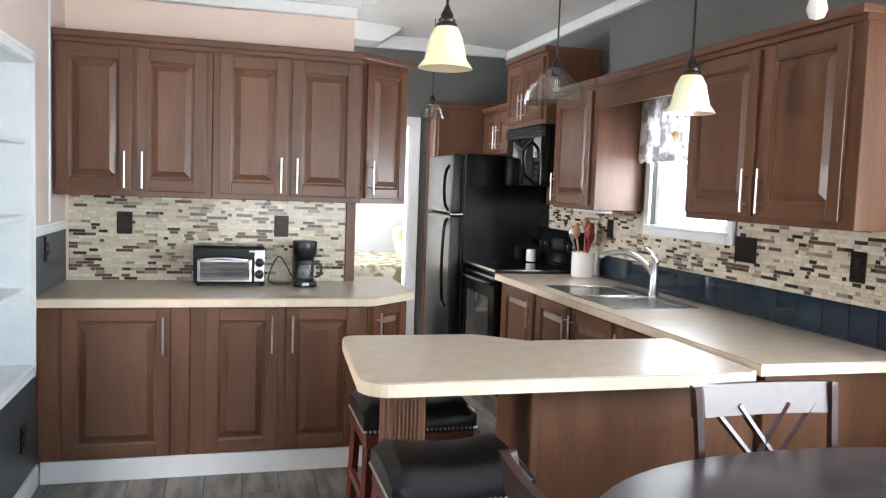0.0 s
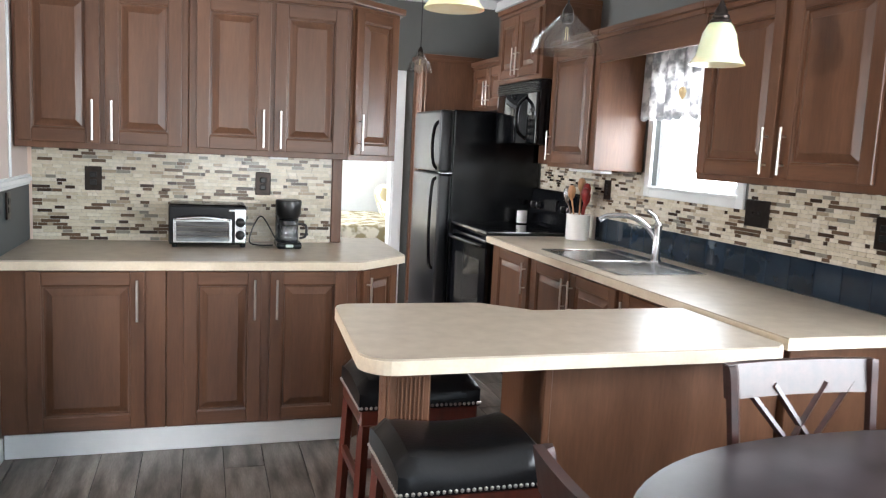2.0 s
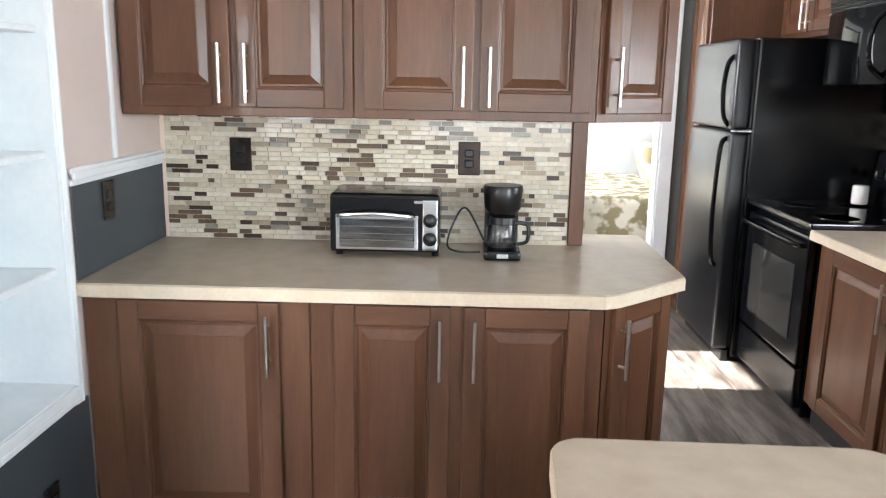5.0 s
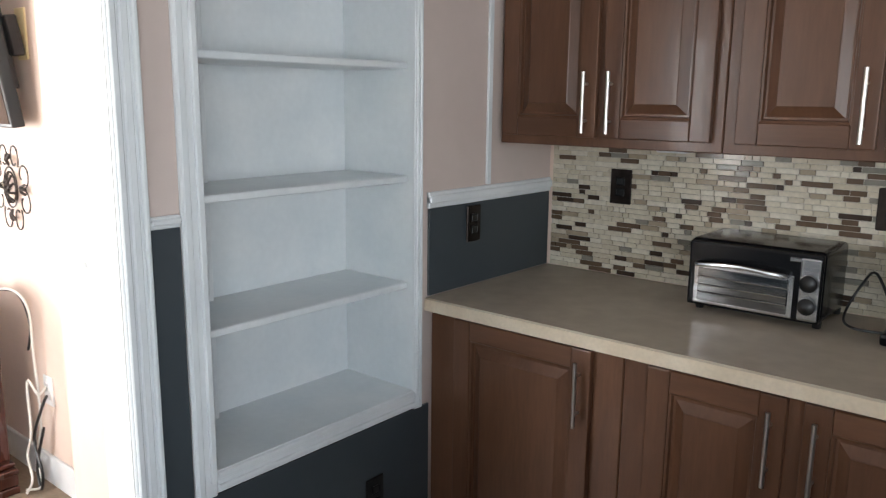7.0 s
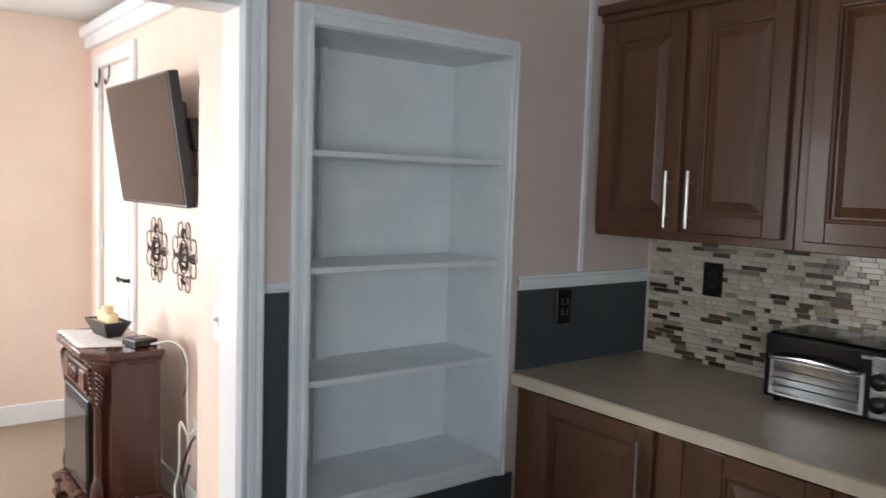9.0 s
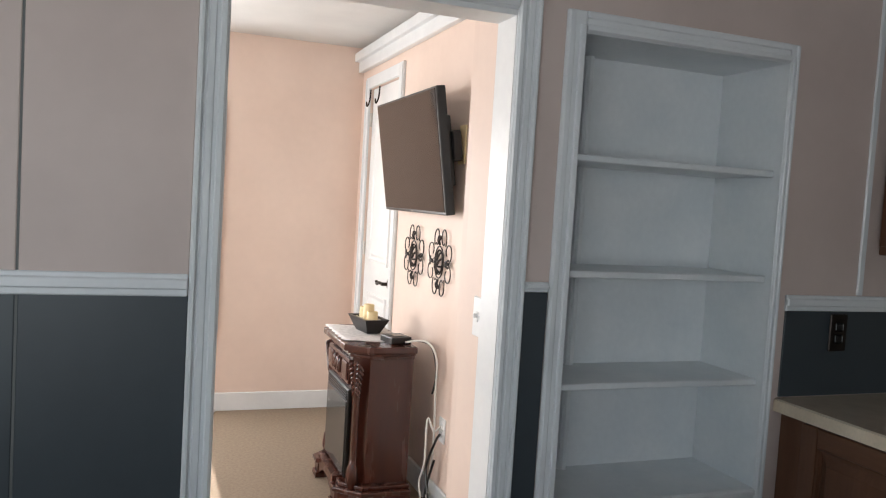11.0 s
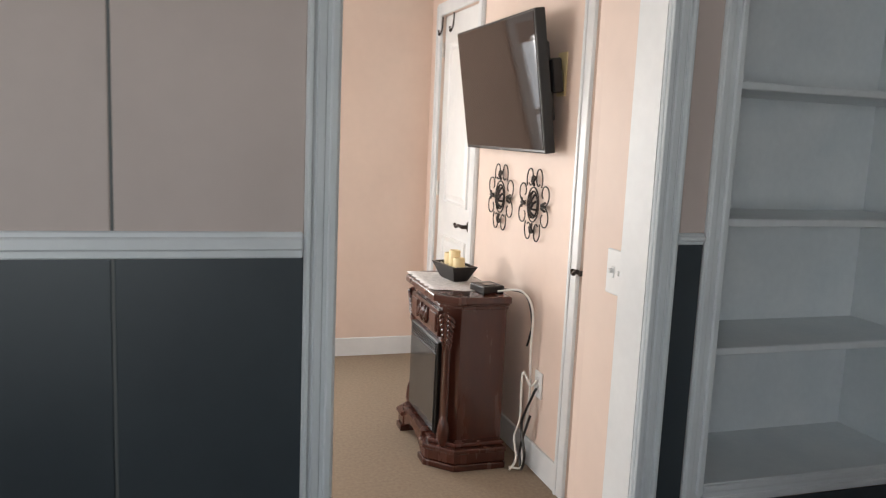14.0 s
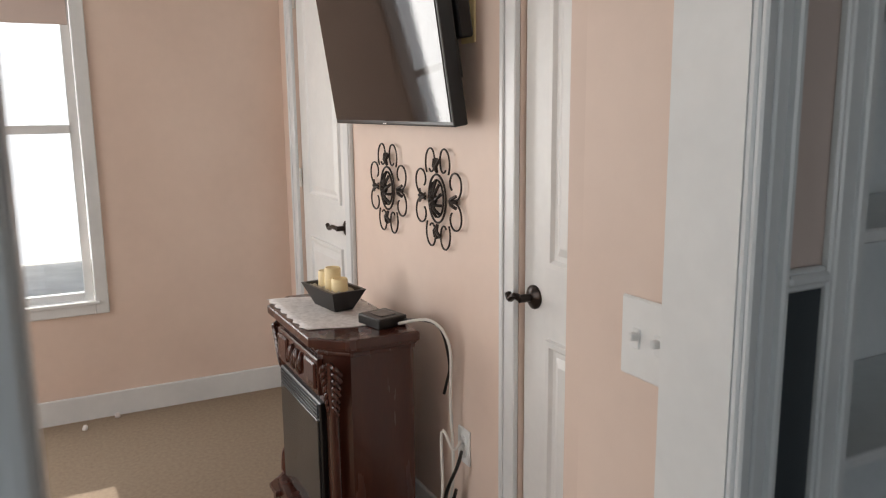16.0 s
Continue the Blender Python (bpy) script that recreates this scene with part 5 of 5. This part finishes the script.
def clear_pendant(x, y, z, r=0.14):
    p = thing("clear_pendant_lamp", "clear glass pendant with a bare filament bulb", "pendant lamp", pose(x, y, z))
    part("shade", lathe([(r, 0), (r * 0.85, 0.06), (r * 0.4, 0.12), (0.03, 0.15), (0.026, 0.15), (r * 0.38, 0.117), (r * 0.83, 0.058), (r * 0.98, 0.0)], 28), M["glass"], p, "clear glass shade", smooth=True)
    part("bulb", lathe([(0.0, 0.02), (0.02, 0.03), (0.032, 0.06), (0.024, 0.10), (0.014, 0.12)], 18), M["glass"], p, smooth=True)
    part("filament", tube([(-0.006, 0, 0.05), (-0.004, 0, 0.10), (0.004, 0, 0.10), (0.006, 0, 0.05)], 0.0015, 6), M["candle"], p)
    part("socket", lathe([(0.017, 0.115), (0.024, 0.125), (0.022, 0.165), (0.008, 0.19)], 16), M["bronze"], p, smooth=True)
    part("cord", tube([(0, 0, 0.18), (0, 0, ceil_z(x) - z)], 0.004), M["plastic"], p)


pendant(0.87, 2.82, 1.905)
pendant(1.83, 2.82, 1.81)
clear_pendant(1.53, 3.4, 1.885, 0.15)
clear_pendant(1.745, 6.45, 2.06, 0.10)
bl = thing("bare_bulb_lamp", "white globe bulb hanging on a thin cord", "pendant lamp", pose(1.43, 1.7, 1.89))
part("bulb", lathe([(0.0, 0.012), (0.016, 0.017), (0.023, 0.035), (0.018, 0.056), (0.012, 0.072)], 20), M["crock"], bl, smooth=True)
part("socket", lathe([(0.014, 0.07), (0.018, 0.075), (0.018, 0.12), (0.005, 0.13)], 16), M["nickel"], bl, smooth=True)
part("cord", tube([(0, 0, 0.12), (0, 0, ceil_z(1.43) - 1.89)], 0.004), M["cordw"], bl)

# curtain over the sink window
cu = bmesh.new()
gv = {}
for i in range(81):
    for j in range(14):
        u, v = i / 80, j / 13
        y = 3.80 + 0.80 * u + 0.05
        z = 2.13 - (0.42 + 0.015 * math.sin(u * 60)) * v
        gv[i, j] = cu.verts.new((XR - 0.045 + 0.016 * math.sin(u * 62) * (0.4 + 0.6 * v), y, z))
for i in range(80):
    for j in range(13):
        cu.faces.new((gv[i, j], gv[i + 1, j], gv[i + 1, j + 1], gv[i, j + 1]))
cv_ = thing("valance_curtain", "white patterned lace valance over the sink window", "curtain")
vc_ = part("cloth", cu, M["curtain"], cv_, smooth=True)
sm = vc_.modifiers.new("thick", "SOLIDIFY")
sm.thickness = 0.002
part("rod", tube([(XR - 0.045, 3.76, 2.12), (XR - 0.045, 4.64, 2.12)], 0.006), M["nickel"], cv_)
hl = lathe([(0.0, 0), (0.014, 0.02), (0.022, 0.05), (0.014, 0.07), (0.0, 0.075)], 14)
solid("heart_ornament", hl, M["candle"], "small pale heart hanging in the window", "ornament", smooth=True, loc=(XR - 0.08, 4.2, 1.80))

# bed in the far room
bd = thing("bed", "made bed with a floral cream quilt", "bed", pose(1.2, 8.5, 0))
bq = box((-0.9, -0.85, 0.25), (0.9, 0.85, 0.72), 0.09, 4)
part("quilt", bq, M["quilt"], bd, smooth=True)
part("bed_base", box((-0.85, -0.8, 0.0), (0.85, 0.8, 0.26), 0.01), M["espresso"], bd)
pw = bmesh.new()
bmesh.ops.create_uvsphere(pw, u_segments=24, v_segments=14, radius=1)
for v in pw.verts:
    p = v.co
    v.co = Vector((0.10 * p.x, 0.25 * math.copysign(abs(p.y) ** 0.6, p.y), 0.19 * math.copysign(abs(p.z) ** 0.6, p.z)))
bmesh.ops.rotate(pw, verts=pw.verts[:], cent=(0, 0, 0), matrix=Matrix.Rotation(radians(-18), 3, "Y"))
solid("pillow", pw, M["quilt"], "floral pillow standing on the bed", "pillow", smooth=True, loc=(1.95, 8.25, 0.90))

# ---- tiles and planks ----
def strip_layout(seed, length, rows, pitch):
    rnd = random.Random(seed)
    for r in range(rows):
        x = -rnd.uniform(0, 0.05)
        while x < length:
            w = rnd.choice((0.022, 0.045, 0.045, 0.068, 0.09))
            a, b = max(x, 0.0), min(x + w, length)
            if b - a > 0.012:
                yield r, a, b, rnd.uniform(0, 0.0012)
            x += w + 0.0022


gb = box((XL + 0.02, YB - 0.004, 0.912), (0.836, YB, 1.392))
sp1 = structure("backsplash_1", gb, M["grout"], "mosaic strip backsplash of beige, brown and grey tiles", "backsplash")
rows1 = 27
pitch1 = 0.4786 / rows1
rest = bmesh.new()
shared = {}
count = 0
for r, a, b, d in strip_layout(3, 0.836 - XL - 0.022, rows1, pitch1):
    z = 0.913 + r * pitch1
    w = round(b - a, 3)
    if count < 300 and 0.25 < a < 1.0 and r > 3:
        if w not in shared:
            me = bpy.data.meshes.new("tile")
            t = box((0, -0.0055, 0), (w, 0, pitch1 - 0.002), 0.0008)
            t.to_mesh(me)
            t.free()
            me.materials.append(M["mosaic"])
            shared[w] = me
        o = new("tile", shared[w])
        o.parent = sp1
        o.location = (XL + 0.021 + a, YB - 0.004 - d, z)
        count += 1
    else:
        add_box(rest, (XL + 0.021 + a, YB - 0.0095 - d, z), (XL + 0.021 + b, YB - 0.004, z + pitch1 - 0.002))
tagged(part("tile_field", rest, M["mosaic"], sp1), kind="stuff")


def tile_sheet(name, parent, quads):
    v, f = [], []
    for x0, x1, y0, y1, z0, z1 in quads:
        k = len(v)
        v += [(x0, y0, z0), (x0, y1, z0), (x0, y1, z1), (x0, y0, z1), (x1, y0, z0), (x1, y1, z0), (x1, y1, z1), (x1, y0, z1)]
        f += [(k, k + 3, k + 2, k + 1), (k, k + 1, k + 5, k + 4), (k + 3, k + 7, k + 6, k + 2), (k, k + 4, k + 7, k + 3), (k + 1, k + 2, k + 6, k + 5)]
    me = bpy.data.meshes.new(name)
    me.from_pydata(v, [], f)
    me.materials.append(M["mosaic"])
    o = new(name, me)
    o.parent = parent
    return tagged(o, kind="stuff")


sp2 = structure("backsplash_2", box((XR - 0.004, 2.40, 0.912), (XR, 6.15, 1.235)), M["grout"], "mosaic strip backsplash above a row of navy tiles", "backsplash")
q = []
for r, a, b, d in strip_layout(8, 6.15 - 2.40, 18, 0.0178):
    z = 1.074 + r * 0.0178
    y0, y1 = 2.40 + a, 2.40 + b
    if y1 > 3.68 and y0 < 4.64 and z > 1.235:
        continue
    q.append((XR - 0.0095 - d, XR - 0.004, y0, y1, z, z + 0.0158))
tile_sheet("tile_field", sp2, q)
for y0, y1 in ((2.40, 3.68), (4.64, 6.15)):
    part("grout", box((XR - 0.004, y0, 1.236), (XR, y1, 1.392)), M["grout"], sp2)
nt = bpy.data.meshes.new("navy_tile")
t = box((-0.009, 0, 0), (0, 0.151, 0.156), 0.002)
t.to_mesh(nt)
t.free()
nt.materials.append(M["navy"])
for i in range(18):
    o = new("navy_tile", nt)
    o.parent = sp2
    o.location = (XR - 0.004, 2.42 + i * 0.154, 0.914)

pk = bpy.data.meshes.new("plank")
t = box((0, 0, -0.008), (0.1765, 1.2175, 0.0), 0.0012)
t.to_mesh(pk)
t.free()
pk.materials.append(M["plank"])
rnd = random.Random(11)
for i in range(20):
    off = rnd.uniform(0, 1.2)
    for j in range(9):
        y = YS - 1.2 + off + j * 1.22
        if y < YS - 0.11 or y > 8.5:
            continue
        o = new("plank", pk)
        o.parent = gapfloor
        o.location = (XL - 0.12 + i * 0.18, y, 0.0)
